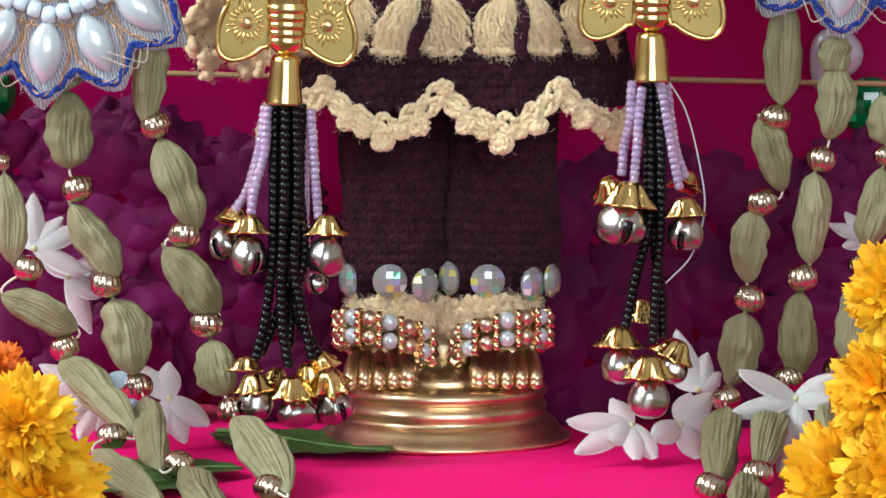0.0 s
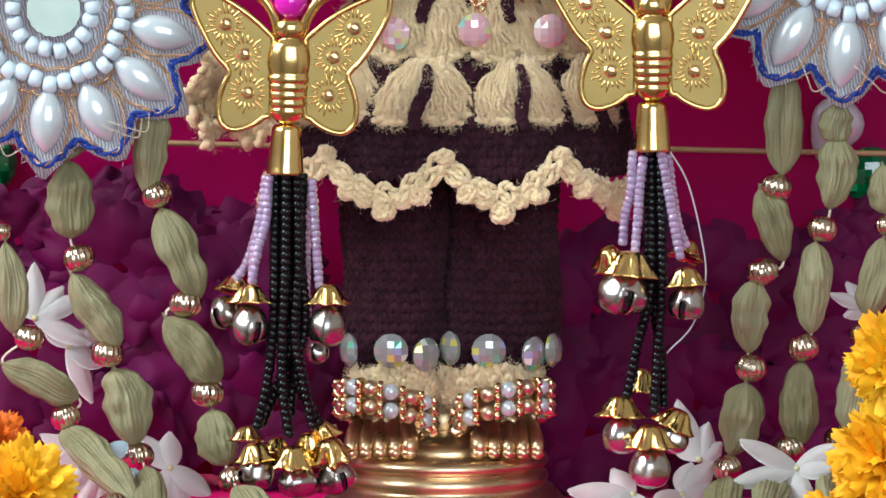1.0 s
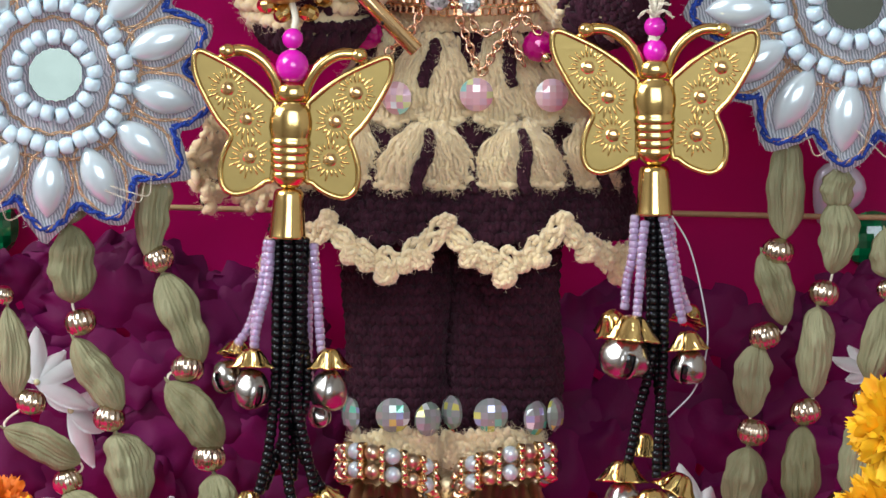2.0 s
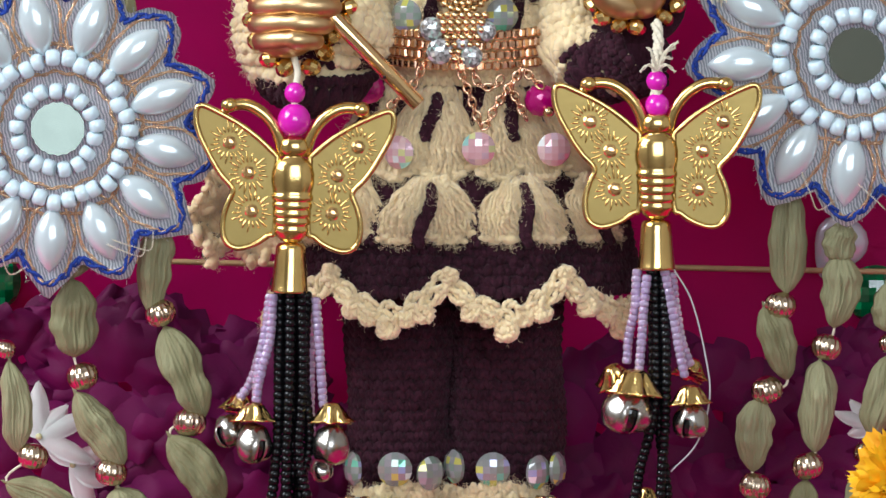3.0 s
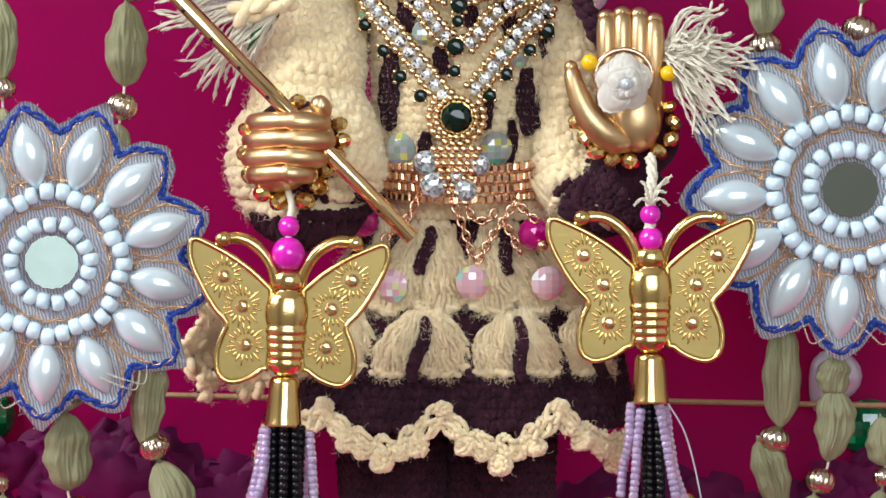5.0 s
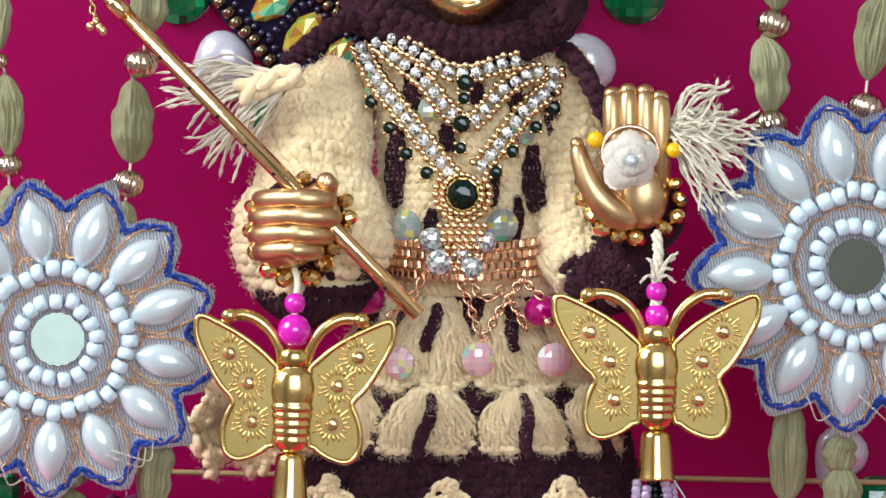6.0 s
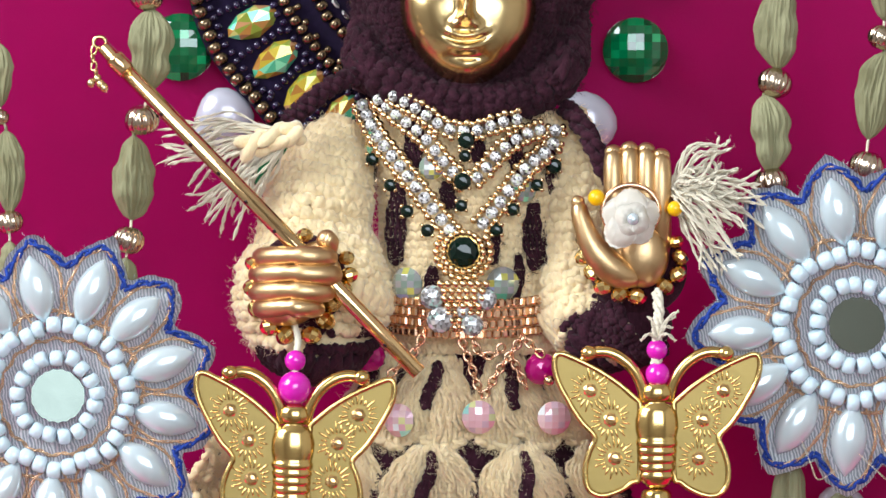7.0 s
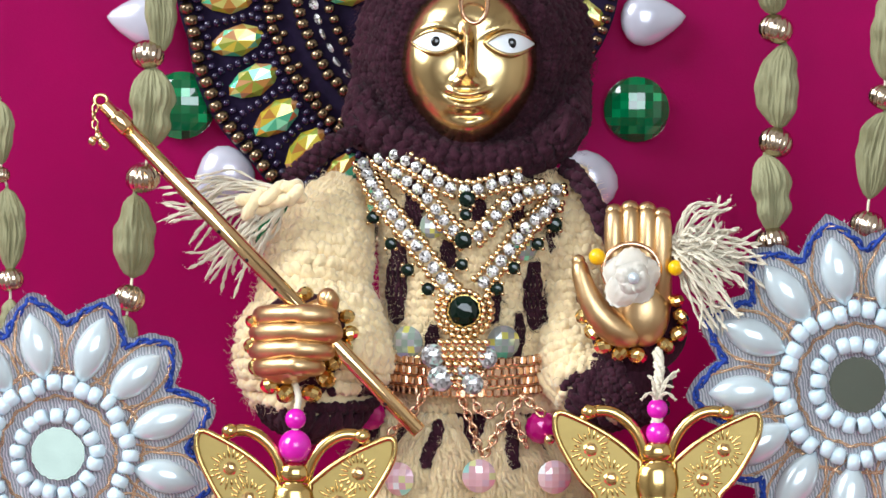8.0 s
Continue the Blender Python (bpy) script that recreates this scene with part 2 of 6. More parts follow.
def facet_glass(name, stops, rough=0.05, metal=0.5):
    """Cut foil-backed glass: sparkle painted in, each facet coloured at random from a ramp of (position, colour)."""
    mat = material(name, stops[0][1], rough, metal, 0.1, 200, coat=1.0, rough_vary=0.02)
    nt = mat.node_tree
    p = nt.nodes["Principled BSDF"]
    ge = nt.nodes.new("ShaderNodeNewGeometry")
    oi = nt.nodes.new("ShaderNodeObjectInfo")
    add = nt.nodes.new("ShaderNodeMath")
    add.operation = "ADD"
    nt.links.new(ge.outputs["Random Per Island"], add.inputs[0]), nt.links.new(oi.outputs["Random"], add.inputs[1])
    fr = nt.nodes.new("ShaderNodeMath")
    fr.operation = "FRACT"
    nt.links.new(add.outputs[0], fr.inputs[0])
    r = nt.nodes.new("ShaderNodeValToRGB")
    r.color_ramp.interpolation = "CONSTANT"
    els = r.color_ramp.elements
    els[0].position, els[0].color = stops[0][0], (*stops[0][1], 1)
    els[1].position, els[1].color = stops[-1][0], (*stops[-1][1], 1)
    for q, c in stops[1:-1]:
        els.new(q).color = (*c, 1)
    nt.links.new(fr.outputs[0], r.inputs[0]), nt.links.new(r.outputs[0], p.inputs["Base Color"])
    return mat


M_SILK = silk_cloth()
M_IRIS = facet_glass("iridescent_stone", [(0, (0.33, 0.35, 0.34)), (0.3, (0.28, 0.36, 0.3)), (0.55, (0.4, 0.38, 0.4)), (0.74, (0.16, 0.58, 0.4)), (0.82, (0.65, 0.62, 0.15)), (0.9, (0.4, 0.42, 0.7)), (0.95, (0.85, 0.9, 0.88))], 0.08, 0.25)
M_IRIS_PINK = facet_glass("pink_iridescent_stone", [(0, (0.78, 0.44, 0.48)), (0.35, (0.7, 0.47, 0.56)), (0.6, (0.8, 0.55, 0.56)), (0.78, (0.4, 0.76, 0.7)), (0.87, (0.88, 0.9, 0.9)), (0.94, (0.75, 0.75, 0.35))], 0.08, 0.2)
M_IRIS_AMBER = facet_glass("amber_iridescent_stone", [(0, (0.5, 0.22, 0.05)), (0.2, (0.62, 0.46, 0.05)), (0.4, (0.3, 0.36, 0.05)), (0.58, (0.1, 0.5, 0.28)), (0.68, (0.62, 0.3, 0.14)), (0.8, (0.6, 0.55, 0.16)), (0.92, (0.25, 0.75, 0.45))], 0.12, 0.3)
M_EMERALD = facet_glass("emerald_glass", [(0, (0.0, 0.075, 0.024)), (0.3, (0.0, 0.1, 0.032)), (0.55, (0.0, 0.13, 0.042)), (0.8, (0.001, 0.18, 0.06)), (0.94, (0.01, 0.4, 0.14))], 0.07, 0.0)
# dark to white facets paint reflections into the crystal's colour
M_CRYSTAL = facet_glass("clear_crystal", [(0, (0.08, 0.07, 0.07)), (0.2, (0.3, 0.27, 0.26)), (0.42, (0.58, 0.55, 0.54)), (0.66, (0.85, 0.84, 0.84)), (0.86, (0.95, 0.95, 0.98)), (0.95, (0.7, 0.78, 0.5))], 0.05, 0.2)

# ---- setting ----
FLOOR_Z = at(784, 800, 0).z


def wall_piece(name, c, s, mat, label=""):
    bm = bmesh.new()
    box(bm, (0, 0, 0), s)
    bmesh.ops.bevel(bm, geom=bm.edges[:], offset=0.004, segments=1, affect="EDGES")
    ob = new(name, to_mesh(name, bm, mat, False))
    ob.location = c
    return tagged(ob, label or "unseen plain plastered room wall added for bounce and reflections", "wall", kind="structure")


def wall_with_window(name, axis, pos, lo, hi, z0, z1, w0, w1, h0, h1):
    """A plastered wall with one opening, as one mesh of four blocks. axis: the axis it stands across."""
    bm = bmesh.new()
    for a, b, c, d in ((lo, w0, z0, z1), (w1, hi, z0, z1), (w0, w1, z0, h0), (w0, w1, h1, z1)):
        m, s = (a + b) / 2, b - a
        if axis == "x":
            box(bm, (pos, m, (c + d) / 2), (0.12, s, d - c))
        else:
            box(bm, (m, pos, (c + d) / 2), (s, 0.12, d - c))
    ob = new(name, to_mesh(name, bm, M_ORANGEWALL, False))
    return tagged(ob, "unseen plain plastered room wall with an added window opening", "wall", kind="structure")


# room box out of view, added to give the metals bounce and reflections
wall_with_window("wall_west", "x", -1.66, -2.7, 0.9, -0.75, 1.95, -1.5, -0.2, 0.7, 1.85)
wall_with_window("wall_south", "y", -2.76, -1.6, 1.6, -0.75, 1.95, -0.45, 1.05, 0.1, 1.35)
wall_piece("wall_east", (1.66, -0.9, 0.6), (0.12, 3.6, 2.7), M_ORANGEWALL)
wall_piece("wall_north", (0, 0.96, 0.6), (3.2, 0.12, 2.7), M_ORANGEWALL)
tagged(wall_piece("ceiling", (0, -0.9, 2.01), (3.44, 3.84, 0.12), M_ORANGEWALL), "unseen plain plastered ceiling added for bounce and reflections", "ceiling")
tagged(wall_piece("floor", (0, -0.9, -0.81), (3.44, 3.84, 0.12), M_DARKWALL), "unseen plain tiled room floor added to close the room", "floor")


def altar_table():
    """Low wooden table whose top is spread with a hot pink cloth, bare along its unseen front."""
    bm = bmesh.new()

    # cloth stops just out of view, so the metals reflect less pink
    def f(s, t):
        x = -0.5 + s
        if t < 0.7:
            y, z = 0.2 - t / 0.7 * 0.284, 0.0
        else:
            q = (t - 0.7) / 0.3
            y, z = -0.084 - 0.008 * q, 0.0003 * math.sin(s * 70)
        return Vector((x, y, FLOOR_Z + z + 0.0006 * noise.noise(Vector((x * 30, y * 30, 0)))))
    grid_sheet(bm, f, 90, 60)
    ob = new("table_cloth", to_mesh("table_cloth", bm, M_CLOTH))
    tagged(ob, "hot pink satin cloth spread smoothly over the altar table", "cloth")
    bm = bmesh.new()
    box(bm, (0, -0.03, FLOOR_Z - 0.0225), (0.96, 0.46, 0.04))
    bmesh.ops.bevel(bm, geom=bm.edges[:], offset=0.004, segments=2, affect="EDGES")
    e = new("altar_table")
    tagged(e, "plain wooden altar table under a pink cloth", "table")
    o = new("tabletop", to_mesh("tabletop", bm, M_WOOD, False))
    o.parent = e
    h = FLOOR_Z - 0.042 + 0.75
    for x in (-0.44, 0.44):
        for y in (-0.19, 0.15):
            bm = bmesh.new()
            box(bm, (x, y, FLOOR_Z - 0.042 - h / 2), (0.05, 0.05, h))
            o = new("leg", to_mesh("leg", bm, M_WOOD, False))
            o.parent = e


altar_table()
BACK = 550


def backdrop_board():
    bm = bmesh.new()
    y = at(784, 0, BACK).y

    def f(s, t):
        x, z = -0.42 + 0.84 * s, FLOOR_Z + 0.002 + 0.55 * t
        return Vector((x, y + 0.0012 * noise.noise(Vector((x * 9, z * 9, 3))), z))
    grid_sheet(bm, f, 60, 40)
    bmesh.ops.solidify(bm, geom=bm.faces[:], thickness=-0.008)
    ob = new("backdrop_board", to_mesh("backdrop_board", bm, M_BACKDROP))
    tagged(ob, "upright board covered in smooth magenta cloth behind the idol", "backdrop", kind="structure")


backdrop_board()


def thin_rod():
    bm = bmesh.new()
    d = BACK - 60
    a, b = at(-900, 118, d), at(2500, 158, d)
    tube(bm, [a.lerp(b, i / 12) + Vector((0, 0, 0.0004 * math.sin(i * 2))) for i in range(13)], 0.0008, 8)
    ob = new("cane_rod", to_mesh("cane_rod", bm, material("cane", (0.42, 0.27, 0.13), 0.45, 0, 0.2, 300)))
    tagged(ob, "thin pale cane rod lying level across the board", "rod")


thin_rod()


def faceted(rings=4, seg=14, dome=0.45, back=True):
    """Cut stone of radius 1: a crown of flat facets facing -y."""
    bm = bmesh.new()
    vs = []
    for j in range(rings + 1):
        a = j / rings * math.pi / 2
        r, y = math.cos(a), -dome * math.sin(a)
        if j == rings:
            vs.append([bm.verts.new((0, y, 0))])
        else:
            n = seg
            vs.append([bm.verts.new((r * math.cos(2 * math.pi * (k + 0.5 * (j % 2)) / n), y, r * math.sin(2 * math.pi * (k + 0.5 * (j % 2)) / n))) for k in range(n)])
    for a, b in zip(vs, vs[1:]):
        n = len(a)
        for k in range(n):
            if len(b) == 1:
                bm.faces.new((a[k], a[(k + 1) % n], b[0]))
            else:
                o = 0 if a[0].co.z < 1e-6 and abs(a[0].co.z) < 1e-6 else 1
                bm.faces.new((a[k], a[(k + 1) % n], b[(k + o) % n]))
                bm.faces.new((a[(k + 1) % n], b[(k + 1 + o) % n], b[(k + o) % n]))
    if back:
        low = [bm.verts.new((v.co.x * 0.9, 0.18, v.co.z * 0.9)) for v in vs[0]]
        n = len(low)
        for k in range(n):
            bm.faces.new((vs[0][k], low[k], low[(k + 1) % n], vs[0][(k + 1) % n]))
        bm.faces.new(low)
    bmesh.ops.recalc_face_normals(bm, faces=bm.faces[:])
    bmesh.ops.split_edges(bm, edges=bm.edges[:])
    return bm


def table_cut(m=5):
    """Chequer-cut round stone of radius 1: square facets over a low dome, facing -y."""
    bm = bmesh.new()

    def f(s, t):
        x, z = 2 * s - 1, 2 * t - 1
        k = max(1.0, math.hypot(x, z))
        x, z = x / k, z / k
        rr = min(1, math.hypot(x, z))
        return Vector((x, -0.42 * math.sqrt(max(0, 1 - rr * rr)) - 0.08, z))
    vs = grid_sheet(bm, f, m, m)
    rim = [vs[i][0] for i in range(m)] + [vs[m][j] for j in range(m)] + [vs[i][m] for i in range(m, 0, -1)] + [vs[0][j] for j in range(m, 0, -1)]
    low = [bm.verts.new((v.co.x * 0.92, 0.14, v.co.z * 0.92)) for v in rim]
    for k in range(len(rim)):
        bm.faces.new((rim[k], low[k], low[(k + 1) % len(low)], rim[(k + 1) % len(rim)]))
    bm.faces.new(low)
    bmesh.ops.recalc_face_normals(bm, faces=bm.faces[:])
    bmesh.ops.split_edges(bm, edges=bm.edges[:])
    return bm


ME_GREEN = to_mesh("green_stone", table_cut(8), M_EMERALD, False)
for p, r in (((309, -722), 60), ((1113, -719), 58), ((1540, 188), 52), ((-26, 165), 55), ((476, -512), 48), ((285, -1099), 58), ((1185, -1063), 58)):
    k = scale_at(BACK)
    g = new("green_stone", ME_GREEN)
    g.matrix_world = Matrix.Translation(at(p[0], p[1], BACK - 12)) @ Matrix.Diagonal((r * k, r * k, r * k, 1))
    tagged(g, "round chequer-cut emerald green stone stuck on the magenta board", "gem", "green stones on the board")


def drop_pearl():
    bm = bmesh.new()
    lathe(bm, [(0.03, -1.45), (0.25, -1.28), (0.52, -0.95), (0.8, -0.5), (0.97, -0.1), (1.0, 0.2), (0.9, 0.55), (0.65, 0.82), (0.3, 0.97), (0.02, 1.0)], 28)
    bmesh.ops.scale(bm, vec=(1, 0.6, 1), verts=bm.verts)
    return to_mesh("drop_pearl", bm, material("lilac_grey_pearl", (0.5, 0.53, 0.62), 0.2, 0.25, 0.12, 90, coat=0.5, second=(0.62, 0.56, 0.64)))


ME_DROP = drop_pearl()
for p, r, a in (((385, -597), 52, 45), ((244, -872), 47, 95), ((1131, -878), 47, 265), ((1023, -588), 56, 40), ((1478, 98), 48, 30), ((-14, -33), 48, 330)):
    k = scale_at(BACK)
    g = new("drop_pearl", ME_DROP)
    g.matrix_world = Matrix.Translation(at(p[0], p[1], BACK - 32)) @ Matrix.Rotation(radians(a), 4, "Y") @ Matrix.Diagonal((r * k, r * k, r * k, 1))
    tagged(g, "white drop-shaped pearl stuck on the magenta board", "pearl", "pearls on the board")

# ---- the idol, one plain brass mesh on its round base ----
IDOL, IDOL_D = (785, 775), 180


def L(p, d):
    return rel(IDOL, IDOL_D, p, d)


def face_depth(x, z):
    """Depth of the face plate in front of the head's middle plane, x and z from its middle."""
    w = 124 * (1 - 0.30 * max(0.0, -z / 150) ** 2.2)
    r = min(1.0, math.hypot(x / w, z / 150))
    y = -100 * math.sqrt(max(0.0, 1 - r ** 3.8))

    def g(cx, cz, sx, sz):
        return math.exp(-((x - cx) / sx) ** 2 - ((z - cz) / sz) ** 2)
    ridge = math.exp(-((x + 4) / 8.5) ** 2)
    y -= ridge * 26 * min(1, max(0, (z + 30) / 12)) * min(1, max(0.0, (78 - z) / 30)) * (1.25 - z / 200)
    y -= 16 * g(-4, -26, 17, 11) + 9 * g(-23, -34, 9, 9) + 9 * g(15, -34, 9, 9)
    # smiling lips: the corners rise, the lower lip is short and full
    q = (x + 4) / 36
    up = z - 9 * q * q
    wide = math.exp(-q ** 4 * 1.4)
    y -= wide * (13 * math.exp(-((up + 53) / 6.5) ** 2) - 9 * math.exp(-((up + 62) / 3.0) ** 2))
    y -= 13 * math.exp(-((x + 4) / 27) ** 2 - ((up + 74) / 8.5) ** 2)
    y += 7 * g(-4, -90, 30, 6)
    y -= 7 * g(-2, -110, 22, 16)
    for cx in (-58, 72):
        y += 9 * g(cx, 38, 44, 24)
        arc = z - (66 - ((x - cx) / 46) ** 2 * 14)
        y -= 6 * math.exp(-(arc / 4.5) ** 2) * math.exp(-((x - cx) / 48) ** 4)
    return y


M_SATIN = material("satin_brass", (0.66, 0.44, 0.23), 0.34, 1.0, 0.18, 120, 0.2, 400, rough_vary=0.15)
# base and feet: worn rougher, and colour lightened to offset their dark reflections
M_WORN_BRIGHT = material("worn_brightened_brass", (0.8, 0.6, 0.36), 0.28, 1.0, 0.2, 90, 0.25, 350, rough_vary=0.2)


def idol():
    bm = bmesh.new()
    lathe(bm, [(222, 0), (228, 3), (227, 9), (216, 14), (206, 28), (194, 40), (178, 45), (183, 50), (185, 60), (181, 70), (170, 74), (170, 77), (182, 81), (186, 89), (182, 98), (170, 102), (60, 103)], 96)
    # feet with toes
    for cu, sgn in ((672, 1), (897, -1)):
        c = L((cu, 0), IDOL_D)
        cx = c.x
        ball(bm, (cx, -40, 122), (64, 92, 40), 32, 18)
        ball(bm, (cx, 6, 152), (58, 66, 60), 24, 14)
        for i in range(5):
            q = i - 2
            u = cx + q * 25.5
            big = (i == 4 and sgn > 0) or (i == 0 and sgn < 0)
            r = 16.5 if big else 12.5
            path = smooth_path([(u * 0.8 + cx * 0.2, -40, 158), (u * 0.93 + cx * 0.07, -92, 146), (u, -126, 131), (u, -142, 116)], 8)
            tube(bm, path, [r * 0.8, r * 0.9, r * 0.95, r, r, r * 1.02, r * 1.02, r * 0.9, r * 0.5], 12)
            ball(bm, (u, -136, 115), (r * 1.02, 13, 11.5), 12, 8)
    # the web of cast metal that joins the heels and the base
    ball(bm, (0, -6, 104), (112, 88, 34), 32, 14)
    box(bm, (0, 30, 150), (150, 60, 110))
    bm.faces.ensure_lookup_table()
    for fc in bm.faces:
        fc.material_index = 3
    # body under the dress
    lathe(bm, [(50, 140), (60, 300), (60, 620), (70, 900), (80, 1200), (50, 1330), (50, 1400)], 24, Matrix.Translation((0, 70, 0)))
    # head with its face
    hc = L((816, -796), 55)
    n, m = 80, 46
    rows_ = []
    for j in range(m + 1):
        r = (j / m) ** 0.85
        ring = []
        for i in range(n):
            a = 2 * math.pi * i / n
            z = 150 * r * math.sin(a)
            w = 124 * (1 - 0.30 * max(0.0, -z / 150) ** 2.2)
            x = w * r * math.cos(a)
            ring.append(bm.verts.new(hc + Vector((x, face_depth(x, z), z))))
        rows_.append(ring)
    for a, b in zip(rows_[1:], rows_[2:]):
        for i in range(n):
            bm.faces.new((a[i], b[i], b[(i + 1) % n], a[(i + 1) % n]))
    bm.faces.new(rows_[1][::-1])
    ball(bm, hc + Vector((0, 60, 5)), (108, 90, 140), 32, 20)
    grips_from = len(bm.faces)
    # closed hand: four fingers round the flute, thumb on top
    for i, (y, x0, x1, r) in enumerate(((557, 462, 578, 18), (588, 456, 586, 18.5), (619, 454, 574, 18), (648, 460, 556, 17))):
        pts = [L((x0 - 10, y - 908), -110), L((x0 - 3, y - 908), -150), L((x0 + 30, y - 911), -178), L(((x0 + x1) / 2, y - 911), -188), L((x1 - 25, y - 909), -184), L((x1 - 8, y - 908), -166), L((x1 - 4, y - 908), -140)]
        pp = smooth_path(pts, 18)
        tube(bm, pp, [r * (0.7 + 0.3 * math.sin(math.pi * min(1, (q + 3) / 12))) if q < 9 else r * (1 - 0.25 * max(0, q - 14) / 4) for q in range(19)], 14)
        ball(bm, pp[-2], r * 0.8, 12, 8)
    ball(bm, L((501, -305), -120), (62, 52, 66), 28, 18)
    ball(bm, L((494, -260), -130), (52, 40, 30), 24, 14)
    pp = smooth_path([L((529, -350), -125), L((569, -370), -150), L((569, -383), -165), L((563, -388), -172)], 10)
    tube(bm, pp, [20, 20, 19, 18, 18, 18, 17, 16, 15, 13, 8], 12)
    ball(bm, L((568, -382), -160), 18, 14, 10)
    tube(bm, smooth_path([L((564, -350), -150), L((581, -335), -150), L((582, -310), -145)], 8), 11, 10)
    # open hand: palm to the front, fingers up, thumb out
    for x, top in ((1087, 372), (1115, 366), (1145, 368), (1171, 378)):
        p0, p1 = (x - 12, top - 913), (x - 11, 480 - 913)
        pp = smooth_path([L((p1[0], p1[1] + 60), -120), L(p1, -140), L(((p0[0] + p1[0]) / 2, (p0[1] + p1[1]) / 2), -143), L(p0, -134)], 12)
        tube(bm, pp, [17.5] * 11 + [16.5, 13], 14)
        ball(bm, pp[-1] + Vector((0, 0, -2)), (16, 14, 13), 14, 8)
    pc = L((1117, -393), -118)
    ball(bm, L((1118, -480), -130), (56, 13, 62), 28, 16)
    ball(bm, pc, (60, 30, 92), 30, 20)
    ball(bm, L((1129, -358), -128), (44, 32, 58), 24, 16)
    pp = smooth_path([L((1012, -450), -140), L((1021, -413), -146), L((1041, -368), -148), L((1077, -330), -142), L((1119, -313), -132)], 16)
    tube(bm, pp, [10, 14, 15.5, 16, 17, 18, 20, 21, 23, 25, 26, 27, 27, 26, 24, 20, 14], 16)
    ball(bm, pp[0], 12, 12, 8)
    # eyes: white enamel almonds with dark pupils and a raised lid line
    bm.faces.ensure_lookup_table()
    for fc in bm.faces[grips_from:]:
        fc.material_index = 4
    for cx, cz, w, h in ((-58, 38, 43, 19.5), (73, 36, 45, 20)):
        def f(s, t):
            x = w * (2 * s - 1)
            hh = h * (1 - abs(2 * s - 1) ** 1.9) + 0.01
            z = hh * (2 * t - 1)
            return hc + Vector((cx + x, face_depth(cx + x, cz + z) - 7 - 5 * (1 - (x / w) ** 2) * (1 - (2 * t - 1) ** 2), cz + z))
        k0 = len(bm.faces)
        grid_sheet(bm, f, 24, 8)
        bm.faces.ensure_lookup_table()
        for fc in bm.faces[k0:]:
            fc.material_index = 1
        edge = [f(i / 24, 1) + Vector((0, -1, 0)) for i in range(25)] + [f(1 - i / 24, 0) + Vector((0, -1, 0)) for i in range(1, 24)]
        tube(bm, edge, 3.2, 6, closed=True)
    for px_, pz in ((-57, 38), (73, 36)):
        k0 = len(bm.faces)
        ball(bm, hc + Vector((px_, face_depth(px_, pz) - 11, pz)), (9, 3.5, 9.5), 18, 10)
        bm.faces.ensure_lookup_table()
        for fc in bm.faces[k0:]:
            fc.material_index = 2
    bmesh.ops.recalc_face_normals(bm, faces=bm.faces[:])
    solo("statue", bm, [M_BRASS, M_WHITE, M_INK, M_WORN_BRIGHT, M_SATIN], IDOL, IDOL_D, "polished brass idol standing on its round stepped base", "statue")
    # forehead ring
    bm = bmesh.new()
    c = L((825, -901), -48)
    tube(bm, [c + Vector((23 * math.sin(2 * math.pi * i / 32), -3 * math.cos(2 * math.pi * i / 32), 32 * math.cos(2 * math.pi * i / 32) + 2)) for i in range(32)], 4, 8, closed=True)
    solo("forehead_ring", bm, M_ROSE, IDOL, IDOL_D, "plain gold drop-shaped ring hanging on the brow", "jewel")


idol()


# ---- knitting ----
def ellipsoid_template(seg=6, rings=4):
    vs, fs = [(0, 0, -1)], []
    for j in range(1, rings):
        a = math.pi * j / rings - math.pi / 2
        for k in range(seg):
            b = 2 * math.pi * k / seg
            vs.append((math.cos(a) * math.cos(b), math.cos(a) * math.sin(b), math.sin(a)))
    vs.append((0, 0, 1))
    for k in range(seg):
        fs.append((0, 1 + (k + 1) % seg, 1 + k))
        for j in range(rings - 2):
            o = 1 + j * seg
            fs.append((o + k, o + (k + 1) % seg, o + seg + (k + 1) % seg, o + seg + k))
        o = 1 + (rings - 2) * seg
        fs.append((o + k, o + (k + 1) % seg, len(vs) - 1))
    return np.array(vs), fs


T_FINE, T_FINE_FACES = ellipsoid_template(5, 4)
T_VERTS, T_FACES = ellipsoid_template(8, 6)
_phi = np.arctan2(T_VERTS[:, 1], T_VERTS[:, 0])
# a twist in the strand: two plies wound round each other
T_VERTS = T_VERTS * np.stack([1 + 0.2 * np.cos(2 * _phi + 4.5 * T_VERTS[:, 2])] * 2 + [np.ones(len(_phi))], axis=1)


